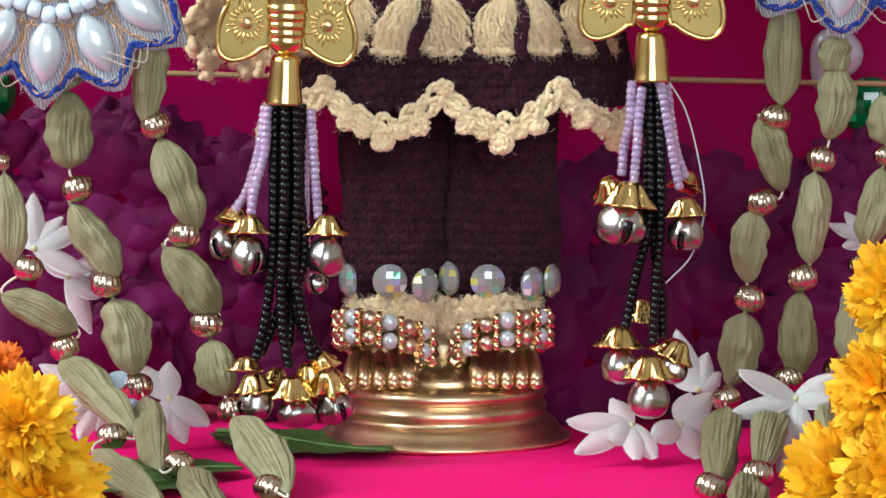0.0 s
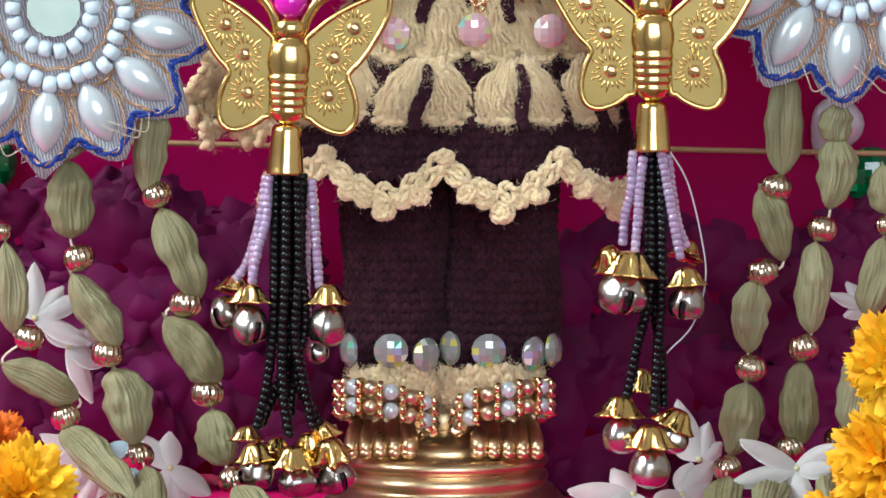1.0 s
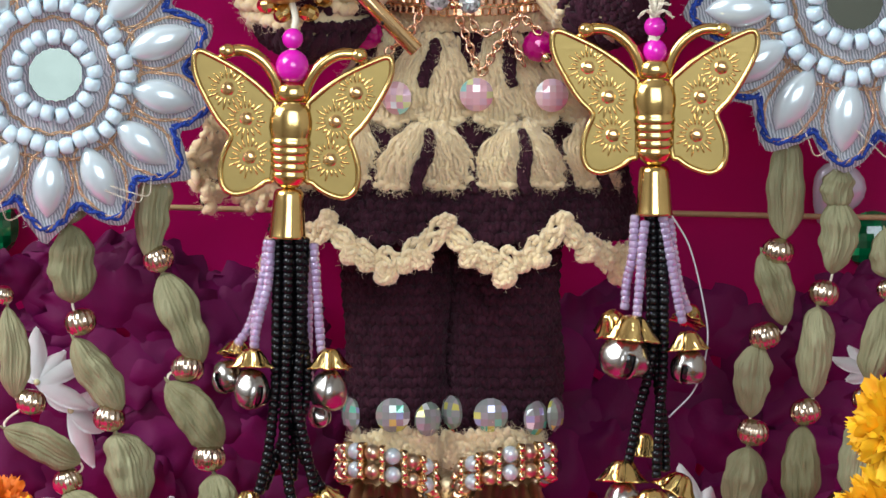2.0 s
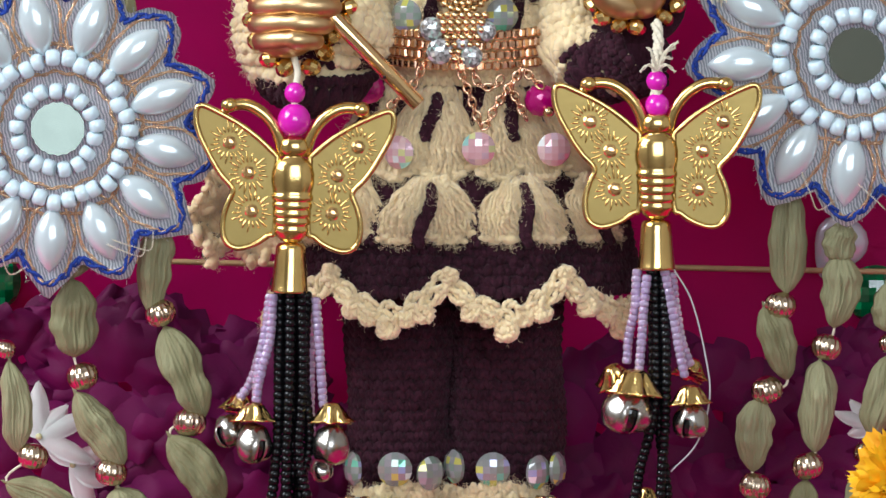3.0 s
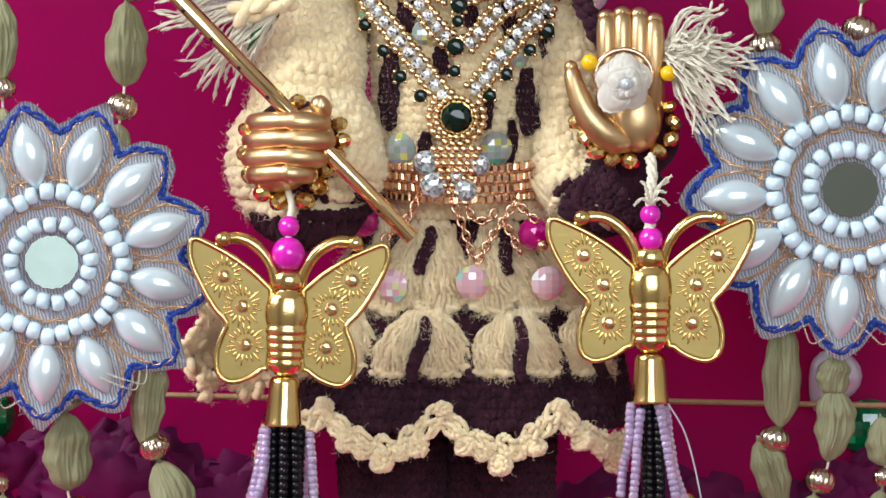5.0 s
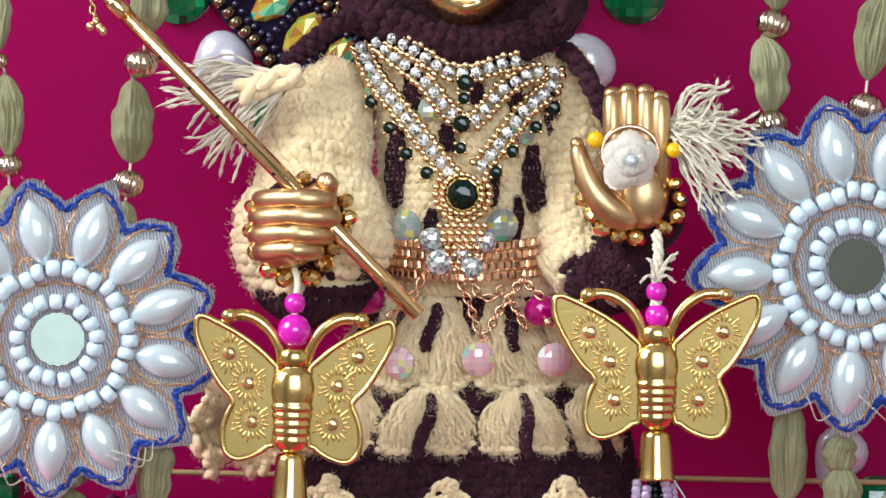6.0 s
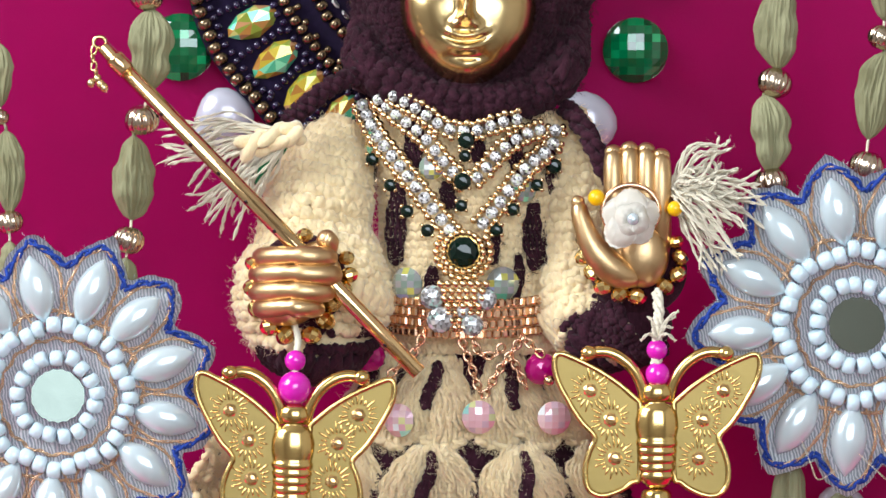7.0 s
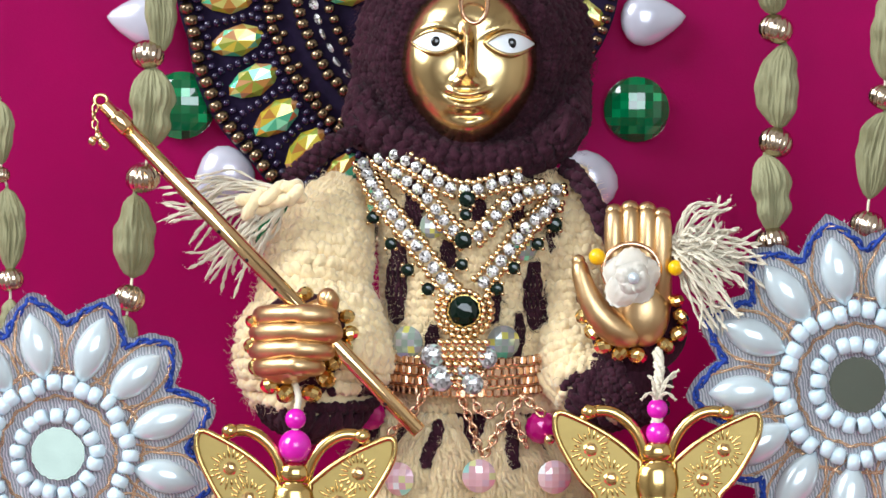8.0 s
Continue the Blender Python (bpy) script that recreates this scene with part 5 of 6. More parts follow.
    piece("bell_cap", ME_BELLCAP, e, rel(o, D, (1082, 345), D + 30), Euler((0, radians(-25), 1)).to_matrix(), 30)
    piece("bell_cap", ME_BELLCAP, e, rel(o, D, (1212, 330), D + 40), Euler((0, radians(30), 1)).to_matrix(), 26)
    bell_at(e, o, D, (1097, 650), D, 33, ((1096, 612), 36, 5), 140, 5, 1.1)
    bell_at(e, o, D, (1147, 708), D - 40, 37, ((1148, 665), 38, 0), -120, 0, 1.1)
    bell_at(e, o, D, (1192, 655), D + 20, 27, ((1190, 632), 34, -24), 60, -15, 1.05)
    piece("bell_cap", ME_BELLCAP, e, rel(o, D, (1134, 568), D + 30), Euler((0, radians(8), 1)).to_matrix(), (22, 22, 34))
    bm = bmesh.new()
    tube(bm, smooth_path([rel(o, D, p, D - 10) for p in ((1184, 145), (1215, 200), (1238, 290), (1247, 370), (1225, 450), (1178, 502))], 40), 1.5, 6)
    part("loose_thread", bm, M_THREAD, e, "fine grey loose thread")


pendants()


# ---- embroidered flowers: silk petals with pearls, beads, cord and a mirror ----
def marquise():
    prof = [(0.02, -1.0)]
    for i in range(1, 12):
        t = i / 12 * 2 - 1
        prof.append(((1 - abs(t) ** 2.0) ** 0.84, t))
    prof.append((0.02, 1.0))
    return lathe_mesh("pearl", prof, M_PEARL, 24)


ME_MARQUISE = marquise()


def silk_flower(o, D, phase, size, seed, mirror_mat, tilt=0.0, lift=(0, 0)):
    rg = random.Random(seed)
    e = thing("embroidered_flower", o, D, "silver silk flower patch with pearls, white beads and round mirror", "flower patch", "embroidered flowers")
    N = 13
    R = lambda q: q * size

    def edge(a):
        u = (a - phase) * N / (2 * math.pi)
        w = abs(u - round(u)) * 2
        return R(297 - 54 * w ** 1.25)

    def P(r, a, y):
        return Vector((r * math.cos(a), y + tilt * r * math.cos(a), r * math.sin(a)))
    nseg = N * 14
    bm = bmesh.new()
    rings = []
    for j, f in enumerate((0.06, 0.3, 0.55, 0.78, 0.93, 1.0)):
        ring = []
        for i in range(nseg):
            a = 2 * math.pi * i / nseg
            fray = 1 + (0.012 * noise.noise(Vector((a * 30, seed, 0))) + 0.07 * max(0, noise.noise(Vector((a * 7, seed + 4, 0)))) if j == 5 else 0)
            q = edge(a) if j > 2 else R(290)
            ring.append(bm.verts.new(P(q * f * fray, a, -3 + 5 * noise.noise(Vector((math.cos(a) * f * 3, math.sin(a) * f * 3, seed))))))
        rings.append(ring)
    for a, b in zip(rings, rings[1:]):
        for i in range(nseg):
            bm.faces.new((a[i], b[i], b[(i + 1) % nseg], a[(i + 1) % nseg]))
    bm.faces.new(rings[0][::-1])
    bmesh.ops.solidify(bm, geom=bm.faces[:], thickness=9)
    bmesh.ops.recalc_face_normals(bm, faces=bm.faces[:])
    part("silk_patch", bm, M_SILK, e, "silver-blue ribbed silk with frayed edges")
    # blue outline cord
    y = Yarn(seed)
    y.cord([P(edge(2 * math.pi * i / 240) * 0.945 + rg.uniform(-3, 3), 2 * math.pi * i / 240, -8) for i in range(241)], 6.0, 0.7, 2)
    yarn_part("blue_outline_cord", y, M_BLUECORD, e, "royal blue outline cord")
    # frayed silk ends
    y = Yarn(seed + 1)
    for i in range(260):
        a = rg.uniform(0, 2 * math.pi)
        p = P(edge(a) * rg.uniform(0.96, 1.01), a, -2)
        y.fibre(p, Vector((math.cos(a), -0.2, math.sin(a))) + Vector((rg.uniform(-.7, .7), 0, rg.uniform(-.7, .7))), rg.uniform(5, 14), 0.6)
    yarn_part("frayed_edge", y, M_SILK, e)
    # copper cords: round the rings and each pearl
    for k, r in enumerate((153, 104)):
        y = Yarn(seed + 2 + k)
        y.cord([P(R(r) + 2.5 * math.sin(i * 0.7), 2 * math.pi * i / 150, -9) for i in range(151)], 3.2, 0.9, 2)
        yarn_part("copper_cord", y, M_COPPERCORD, e)
    for i in range(N):
        a = phase + 2 * math.pi * i / N
        d, s = Vector((math.cos(a), 0, math.sin(a))), Vector((-math.sin(a), 0, math.cos(a)))
        c = P(R(197), a, 0)
        y = Yarn(seed + 20 + i)
        for g in (1.09,):
            pts = []
            for q in range(61):
                w = 2 * math.pi * q / 60
                x = math.cos(w)
                pts.append(c + d * (R(70) * g * x + 4) + s * (R(39) * g * math.copysign(abs(math.sin(w)) ** 1.25, math.sin(w))) + Vector((0, -9 - 1.5 * math.sin(q * 0.9), 0)) + s * (1.6 * math.sin(q * 0.7 + i)))
            y.cord(pts, 2.7, 0.5, 2)
        yarn_part("copper_cord", y, M_COPPERCORD, e, "twisted copper cord round a pearl")
        m = Matrix((s, Vector((0, 1, 0)), d)).transposed()
        piece("pearl", ME_MARQUISE, e, c + Vector((0, -12, 0)) + s * rg.uniform(-3, 3), m @ Euler((0, rg.uniform(-.07, .07), 0)).to_matrix(), (R(31), R(24), R(62) * rg.uniform(0.95, 1.04)))
    # bead rings
    nb = 31
    for i in range(nb):
        a = 2 * math.pi * i / nb
        m = along(Vector((-math.sin(a), rg.uniform(-.2, .2), math.cos(a))))
        piece("white_bead", ME_WHITEBEAD, e, P(R(127) + 5 * math.cos(8 * a) + rg.uniform(-2, 2), a + rg.uniform(-.02, .02), -17), m, (R(16), R(16), R(15) * rg.uniform(0.8, 1.05)))
    nb = 17
    for i in range(nb):
        a = 2 * math.pi * (i + 0.3) / nb + rg.uniform(-.04, .04)
        m = along(Vector((-math.sin(a), rg.uniform(-.3, .3), math.cos(a))))
        piece("white_bead", ME_WHITEBEAD, e, P(R(70) + rg.uniform(-3, 5), a, -16), m, (R(15.5), R(15.5), R(13.5)))
    bm = bmesh.new()
    ol = [(R(48) * (1 + 0.025 * math.sin(17 * a) * math.sin(5 * a + seed)) * math.cos(a), R(48) * (1 + 0.025 * math.sin(19 * a)) * math.sin(a)) for a in [2 * math.pi * i / 90 for i in range(90)]]
    slab(bm, ol, -12, -6)
    ob = part("mirror", bm, mirror_mat, e, "round mirror disc with chipped edge", smooth=False)
    ob.rotation_euler = (radians(-lift[0]), 0, radians(lift[1]))
    ob.location = (0, -8 * root_scale(e) if lift[0] else 0, 0)
    y = Yarn(seed + 60)
    for j in range(3):
        a = rg.uniform(3.8, 5.4)
        y.cord(smooth_path([P(R(220), a, -30), P(R(250), a + 0.12, -42), P(R(272), a + 0.2, -30), P(R(250), a + 0.3, -34)], 20), 0.75, 0.5, 2)
    yarn_part("loose_thread", y, M_WHITEYARN, e)


# left mirror: tilted to catch the front lamp, its colour darkened to dim that reflection
silk_flower((93, -103), -120, radians(17), 0.985, 3, material("dimmed_mirror", (0.1, 0.116, 0.1), 0.08, 1.0, 0.15, 120), lift=(12, 7))
silk_flower((1506, -234), -110, radians(17.5), 1.03, 5, M_MIRROR, 0.06)


# ---- strings of cardamom pods and ribbed beads ----
def pod_mesh(i):
    rg = random.Random(i + 90)
    bm = bmesh.new()
    prof = []
    for j in range(19):
        t = j / 18 * 2 - 1
        r = (1 - abs(t) ** 2.6) ** 0.72 * (1 + 0.045 * math.sin(t * 11 + i * 2))
        r = r * (1 - 0.14 * t * (1 if i % 2 else -1)) + 0.05
        prof.append((r, t))
    ph, b1, b2 = rg.uniform(0, 6), rg.uniform(-0.25, 0.25), rg.uniform(-0.15, 0.15)

    def wob(a, k):
        t = k / 18
        rib = 0.06 * (abs(math.sin(8 * a + 1.1 * math.sin(t * 6 + i))) - 0.6) + 0.036 * math.cos(25 * a + 1.6 * math.sin(t * 7 + i)) + 0.03 * math.cos(13 * a + 2.3 * math.sin(t * 5) + i) + 0.04 * noise.noise(Vector((math.cos(a) * 6, math.sin(a) * 6, t * 1.5 + i * 3)))
        return 1 + 0.17 * math.cos(3 * a + ph) + 1.35 * rib * math.sin(math.pi * t) ** 0.3 + 0.27 * noise.noise(Vector((math.cos(a) * 1.1, math.sin(a) * 1.1, t * 3.5 + i * 7)))
    lathe(bm, prof, 100, None, wob)
    for v in bm.verts:
        z = v.co.z
        v.co.x += b1 * (1 - z * z) + 0.05 * math.sin(z * 4 + i)
        v.co.y += b2 * (1 - z * z)
    tube(bm, [Vector((0, 0, 0.94)), Vector((0.02, 0, 1.04)), Vector((0.05, 0.02, 1.1))], [0.16, 0.1, 0.07], 8)
    return to_mesh("cardamom_pod", bm, M_POD)


ME_PODS = [pod_mesh(i) for i in range(9)]


def pod_depth(v, base):
    """The strings hang nearly flat, and their ends run forwards over the cloth."""
    return base if v < 690 else base - (v - 690) / 190 * 570


def garland(items, base, seed):
    """items: pods as (top u, v, bottom u, v, width), beads as (u, v, radius)."""
    rg = random.Random(seed)
    first = items[0]
    o = (first[0], first[1])
    D = base
    e = thing("cardamom_garland", o, D, "string of dry green cardamom pods and ribbed metal beads", "garland", "cardamom strings")
    mids = []
    for it in items:
        if len(it) == 5:
            a = rel(o, D, (it[0], it[1]), pod_depth(it[1], base))
            b = rel(o, D, (it[2], it[3]), pod_depth(it[3], base))
            d = a - b
            m = along(d) @ Matrix.Rotation(rg.uniform(0, 6.28), 3, "Z")
            piece("cardamom_pod", ME_PODS[rg.randrange(9)], e, (a + b) / 2, m, (it[4] * 0.425, it[4] * 0.425, d.length * 0.52))
            mids += [a, b]
        else:
            c = rel(o, D, (it[0], it[1]), pod_depth(it[1], base))
            m = Euler((rg.uniform(-.3, .3), rg.uniform(-.35, .35), rg.uniform(0, 6))).to_matrix()
            piece("ribbed_bead", ME_RIBBED, e, c, m, (it[2], it[2], it[2] * 0.95))
            mids += [c]
    bm = bmesh.new()
    tube(bm, smooth_path(mids, len(mids) * 6), 2.3, 6)
    part("thread", bm, M_WHITEYARN, e)


garland([(0, 285, 19), (8, 308, 22, 466, 54), (50, 475, 27), (4, 522, 136, 581, 62), (115, 615, 27), (112, 640, 236, 768, 66), (198, 772, 27), (167, 803, 284, 885, 56)], -70, 1)
garland([(110, 120, 118, 160, 60), (118, 163, 122, 297, 80), (137, 333, 28), (126, 364, 208, 490, 66), (188, 503, 28), (200, 532, 238, 664, 84), (243, 685, 28), (256, 708, 282, 830, 60), (316, 822, 27), (330, 832, 378, 915, 70)], -72, 2)
garland([(275, 60, 258, 222, 62), (275, 222, 27), (283, 248, 350, 406, 72), (327, 415, 29), (293, 440, 386, 552, 76), (365, 573, 29), (374, 603, 398, 700, 74), (412, 725, 27), (420, 744, 508, 872, 76), (478, 865, 28)], -76, 3)
garland([(1388, -5, 1383, 184, 66), (1372, 208, 28), (1344, 212, 1385, 338, 62), (1348, 358, 28), (1333, 375, 1322, 500, 66), (1327, 528, 28), (1318, 556, 1293, 682, 76), (1285, 705, 26), (1282, 728, 1270, 852, 70), (1257, 862, 28)], -70, 4)
garland([(1480, 60, 1470, 130, 60), (1478, 118, 1468, 246, 66), (1453, 282, 27), (1442, 308, 1434, 466, 62), (1420, 492, 28), (1416, 518, 1412, 664, 70), (1395, 670, 28), (1380, 700, 1345, 836, 62), (1340, 840, 29), (1325, 850, 1310, 930, 70)], -72, 5)
garland([(1560, 170, 1568, 255, 60), (1566, 275, 20), (1562, 300, 1535, 438, 62), (1525, 470, 24), (1520, 500, 1502, 642, 62), (1485, 655, 29), (1480, 690, 1465, 770, 64), (1455, 790, 27)], -66, 6)
garland([(*(264, -969), *(274, -817), 56), (*(248, -811), 29), (*(256, -788), *(249, -644), 76), (*(240, -593), 30), (*(226, -563), *(222, -418), 72), (*(217, -380), 28), (*(213, -348), *(204, -268), 50)], -60, 7)
garland([(*(-13, -727), *(-11, -617), 46), (*(-12, -597), 17), (*(0, -572), *(8, -429), 54), (*(6, -412), 24), (*(7, -377), *(9, -307), 40)], -60, 8)
garland([(*(1347, -1004), *(1352, -889), 62), (*(1359, -862), 30), (*(1374, -836), *(1365, -688), 72), (*(1360, -662), 30), (*(1341, -639), *(1354, -506), 68), (*(1355, -486), 30), (*(1358, -454), *(1369, -374), 50)], -60, 9)
garland([(*(1558, -925), *(1553, -775), 66), (*(1549, -743), 25), (*(1553, -715), *(1526, -565), 70), (*(1523, -515), 31), (*(1518, -475), *(1509, -395), 50)], -60, 10)


# ---- anklets: two rows of pearls and gold beads with rose gold spacers ----
def anklet(cu, sg):
    o, D = (cu, 598), 100
    e = thing("beaded_anklet", o, D, "two-row anklet of pearls and gold beads", "anklet", "anklets")
    n = 14
    for row in range(2):
        for i in range(n):
            a = 2 * math.pi * i / n + 0.12
            x, y = 80 * math.sin(a), -72 * math.cos(a)
            z = 16 - 33 * row - sg * 0.2 * x + 22 * math.cos(a)
            me = ME_PEARLBALL if (i % 2 == 0) else ME_ANKLEGOLD
            piece("pearl" if i % 2 == 0 else "gold_bead", me, e, (x, y, z), size=15)
    for i in range(n):
        a = 2 * math.pi * (i + 0.5) / n + 0.12
        for r in range(4):
            x, y = 84 * math.sin(a), -77 * math.cos(a)
            piece("spacer", ME_SPACER, e, (x, y, 24 - 16.5 * r - sg * 0.2 * x + 22 * math.cos(a)), (0, 90 + 6 * (-1) ** r, math.degrees(a)), (10, 13, 15))


anklet(681, 1)
anklet(887, -1)


# ---- loose iridescent stones sewn on the clothes ----
def sewn_stone(p, d, r, turn, me, label):
    k = scale_at(d)
    g = new("sewn_stone", me)
    g.matrix_world = Matrix.Translation(at(p[0], p[1], d)) @ Matrix.Rotation(radians(turn), 4, "Z") @ Matrix.Diagonal((r * k, r * k, r * k, 1))
    tagged(g, label, "gem", "sewn stones")


for p, turn, d in (((617, 497), -68, 90), ((690, 498), 0, 55), ((752, 505), 42, 70), ((796, 493), -62, 90), ((863, 498), 4, 55), ((942, 503), 52, 75), ((976, 497), 70, 100)):
    sewn_stone(p, d, 31, turn, ME_IRIS, "round clear iridescent stone sewn on the dark legging")
for p, turn, d, me in (((698, -63), -30, -25, ME_IRISPINK), ((838, -69), 0, -55, ME_IRISPINK), ((971, -68), 8, -35, ME_IRISPINK), ((711, -304), -25, -5, ME_IRIS), ((879, -306), 15, -15, ME_IRIS), ((753, -511), 0, -10, ME_IRIS), ((918, -472), 20, 0, ME_IRIS)):
    sewn_stone(p, d, 30 if p[1] > -400 else 22, turn, me, "round iridescent stone sewn on the cream crochet")


# ---- necklace ----
def necklace():
    o, D = (809, -481), -10
    e = thing("crystal_necklace", o, D, "gold necklace with clear crystals and dark green stones", "necklace")

    def d_of(u):
        return 112 - 0.74 * 165 * math.sqrt(max(0.02, 1 - ((u - 818) / 190) ** 2)) - 22

    def q(p, lift=0):
        return rel(o, D, p, d_of(p[0]) - lift)
    chains = [[(627, -628), (656, -566), (703, -506), (753, -441), (789, -396)],
              [(973, -587), (966, -550), (923, -512), (873, -447), (834, -400)],
              [(652, -636), (693, -601), (738, -566), (778, -516), (810, -486)],
              [(953, -580), (913, -567), (873, -537), (838, -497), (812, -483)],
              [(677, -641), (732, -611), (778, -581), (828, -576), (873, -590), (906, -597)]]
    for ci, ch in enumerate(chains):
        path = smooth_path([q(p) for p in ch], 80)
        run, k = 10.0, 0
        for a, b in zip(path, path[1:]):
            d = b - a
            while run <= d.length:
                p = a + d * (run / d.length)
                t = d.normalized()
                s = t.cross(Vector((0, 1, 0))).normalized()
                r = 11.6 if ci < 2 else 10.4
                piece("crystal", ME_CRYSTAL, e, p + Vector((0, -5, 0)), (0, random.Random(k + ci * 50).uniform(0, 40), 0), r)
                for sg in (1, -1):
                    piece("gold_bead", ME_GOLDBALL, e, p + s * (sg * (r + 4)) + t * 6, size=7.2)
                    piece("gold_bead", ME_GOLDBALL, e, p + s * (sg * (r + 2)) - t * 6 + Vector((0, 1, 0)), size=6.4)
                k += 1
                run += 24.5
            run -= d.length
    for p, r in (((648, -525), 12), ((680, -479), 11.5), ((710, -433), 12), ((746, -399), 12), ((869, -400), 11.5), ((898, -437), 12), ((940, -480), 11.5), ((970, -514), 14), ((814, -559), 15), ((812, -531), 11), ((808, -486), 16), ((806, -443), 11)):
        piece("green_stone", ME_DARKGEM, e, q(p, 8), (0, 20, 0), r)
        for i in range(4):
            a = 0.8 + i * math.pi / 2
            piece("gold_bead", ME_GOLDBALL, e, q(p, 6) + Vector((math.cos(a) * (r + 1), 0, math.sin(a) * (r + 1))), size=4)
    # pendant with the large stone
    c = (810, -361)
    piece("large_green_stone", ME_DARKGEM, e, q(c, 24), (0, 10, 0), 28, "large dark green cut stone")
    for i in range(20):
        a = 2 * math.pi * i / 20
        piece("gold_bead", ME_GOLDBALL, e, q(c, 20) + Vector((math.cos(a) * 35, 0, math.sin(a) * 35)), size=6)
    for i in range(22):
        a = 2 * math.pi * i / 22
        if math.sin(a) < 0.75:
            piece("gold_bead", ME_GOLDBALL, e, q(c, 14) + Vector((math.cos(a) * 48, 0, math.sin(a) * 47)), size=7.4)
    bm = bmesh.new()
    ball(bm, q(c, 12), (40, 10, 40), 24, 12)
    part("setting", bm, M_GOLD, e, "gold pendant setting")
    for j in range(7):
        n = (7, 6, 6, 5, 5, 4, 3)[j]
        for i in range(n):
            piece("gold_bead", ME_GOLDBALL, e, q((c[0] + (i - (n - 1) / 2) * 13.5, c[1] + 56 + j * 13), 30 - j), size=7 if j < 4 else 6)
    for p, r in (((755, -281), 22), ((850, -278), 20), ((769, -241), 24), ((826, -232), 20), ((809, -256), 12)):
        piece("large_crystal", ME_BIGCRYSTAL, e, q(p, 26), (0, 15, 0), r, "large clear cut crystal")


necklace()


# ---- belt of box chain, with fine hanging chains ----
def belt():
    o, D = (816, -251), 0
    e = thing("chain_belt", o, D, "rose gold box-chain belt with fine hanging chains", "belt")
    for row in range(4):
        for i in range(27):
            s = (i + 0.5 * (row % 2)) / 26
            a = math.pi * (1.06 + 0.88 * s)
            c = rel(o, D, (816, -251), 100)
            piece("link", ME_LINKBOX, e, c + Vector((143 * math.cos(a), 118 * math.sin(a) - 30, 27 - 18 * row + 4 * math.cos(a * 2))), (0, random.Random(i + row * 40).uniform(-8, 8), math.degrees(a) + 90), 8.8 if (i + row) % 2 else 7.8)
    chains = [[(742, -221), (725, -186), (702, -163), (680, -143)],
              [(802, -216), (822, -166), (835, -127), (848, -109), (870, -147), (895, -182), (915, -212)],
              [(828, -206), (840, -182), (866, -180), (882, -200)],
              [(895, -177), (910, -147), (922, -122)],
              [(915, -212), (935, -192), (952, -177)]]
    for j, ch in enumerate(chains):
        path = smooth_path([rel(o, D, p, -38) for p in ch], 60)
        run, k = 4.0, 0
        for a, b in zip(path, path[1:]):
            d = b - a
            while run <= d.length:
                m = along(d) @ Matrix.Rotation(radians(20 + 75 * (k % 2)), 3, "Z")
                piece("chain_link", ME_LINK, e, a + d * (run / d.length), m, (12, 10, 9.5))
                k += 1
                run += 13
            run -= d.length
    piece("pink_cut_bead", ME_PINKGEM, e, rel(o, D, (948, -155), -20), (0, 0, 0), (30, 24, 30), "fuchsia cut-glass bead")
    piece("pink_cut_bead", ME_PINKGEM, e, rel(o, D, (645, -176), 20), (0, 0, 0), (28, 24, 28))
    piece("gold_bead", ME_GOLDBALL, e, rel(o, D, (962, -134), -40), size=10)


belt()


# ---- bracelets of cut gold beads ----
def bracelet(pts, D):
    o = pts[0][0]
    e = thing("bead_bracelet", o, D, "bracelet of cut gold beads round the idol's wrist", "bracelet", "bracelets")
    for i, (p, r) in enumerate(pts):
        rg = random.Random(i)
        piece("cut_gold_bead", ME_GOLDCUT, e, rel(o, D, p, D), (rg.uniform(-40, 40), rg.uniform(-50, 50), rg.uniform(0, 90)), (r, r, r))


bracelet([((436, -339), 14), ((435, -297), 16), ((445, -259), 18), ((467, -227), 18), ((496, -213), 19), ((541, -213), 19), ((566, -240), 19), ((579, -270), 18), ((601, -296), 14), ((608, -320), 17), ((603, -350), 15), ((529, -390), 15)], -128)
bracelet([((1021, -383), 14), ((1022, -353), 16), ((1038, -326), 17), ((1057, -300), 18), ((1087, -288), 17), ((1117, -283), 18), ((1167, -301), 17), ((1189, -323), 17), ((1194, -353), 16), ((1186, -381), 14)], -128)


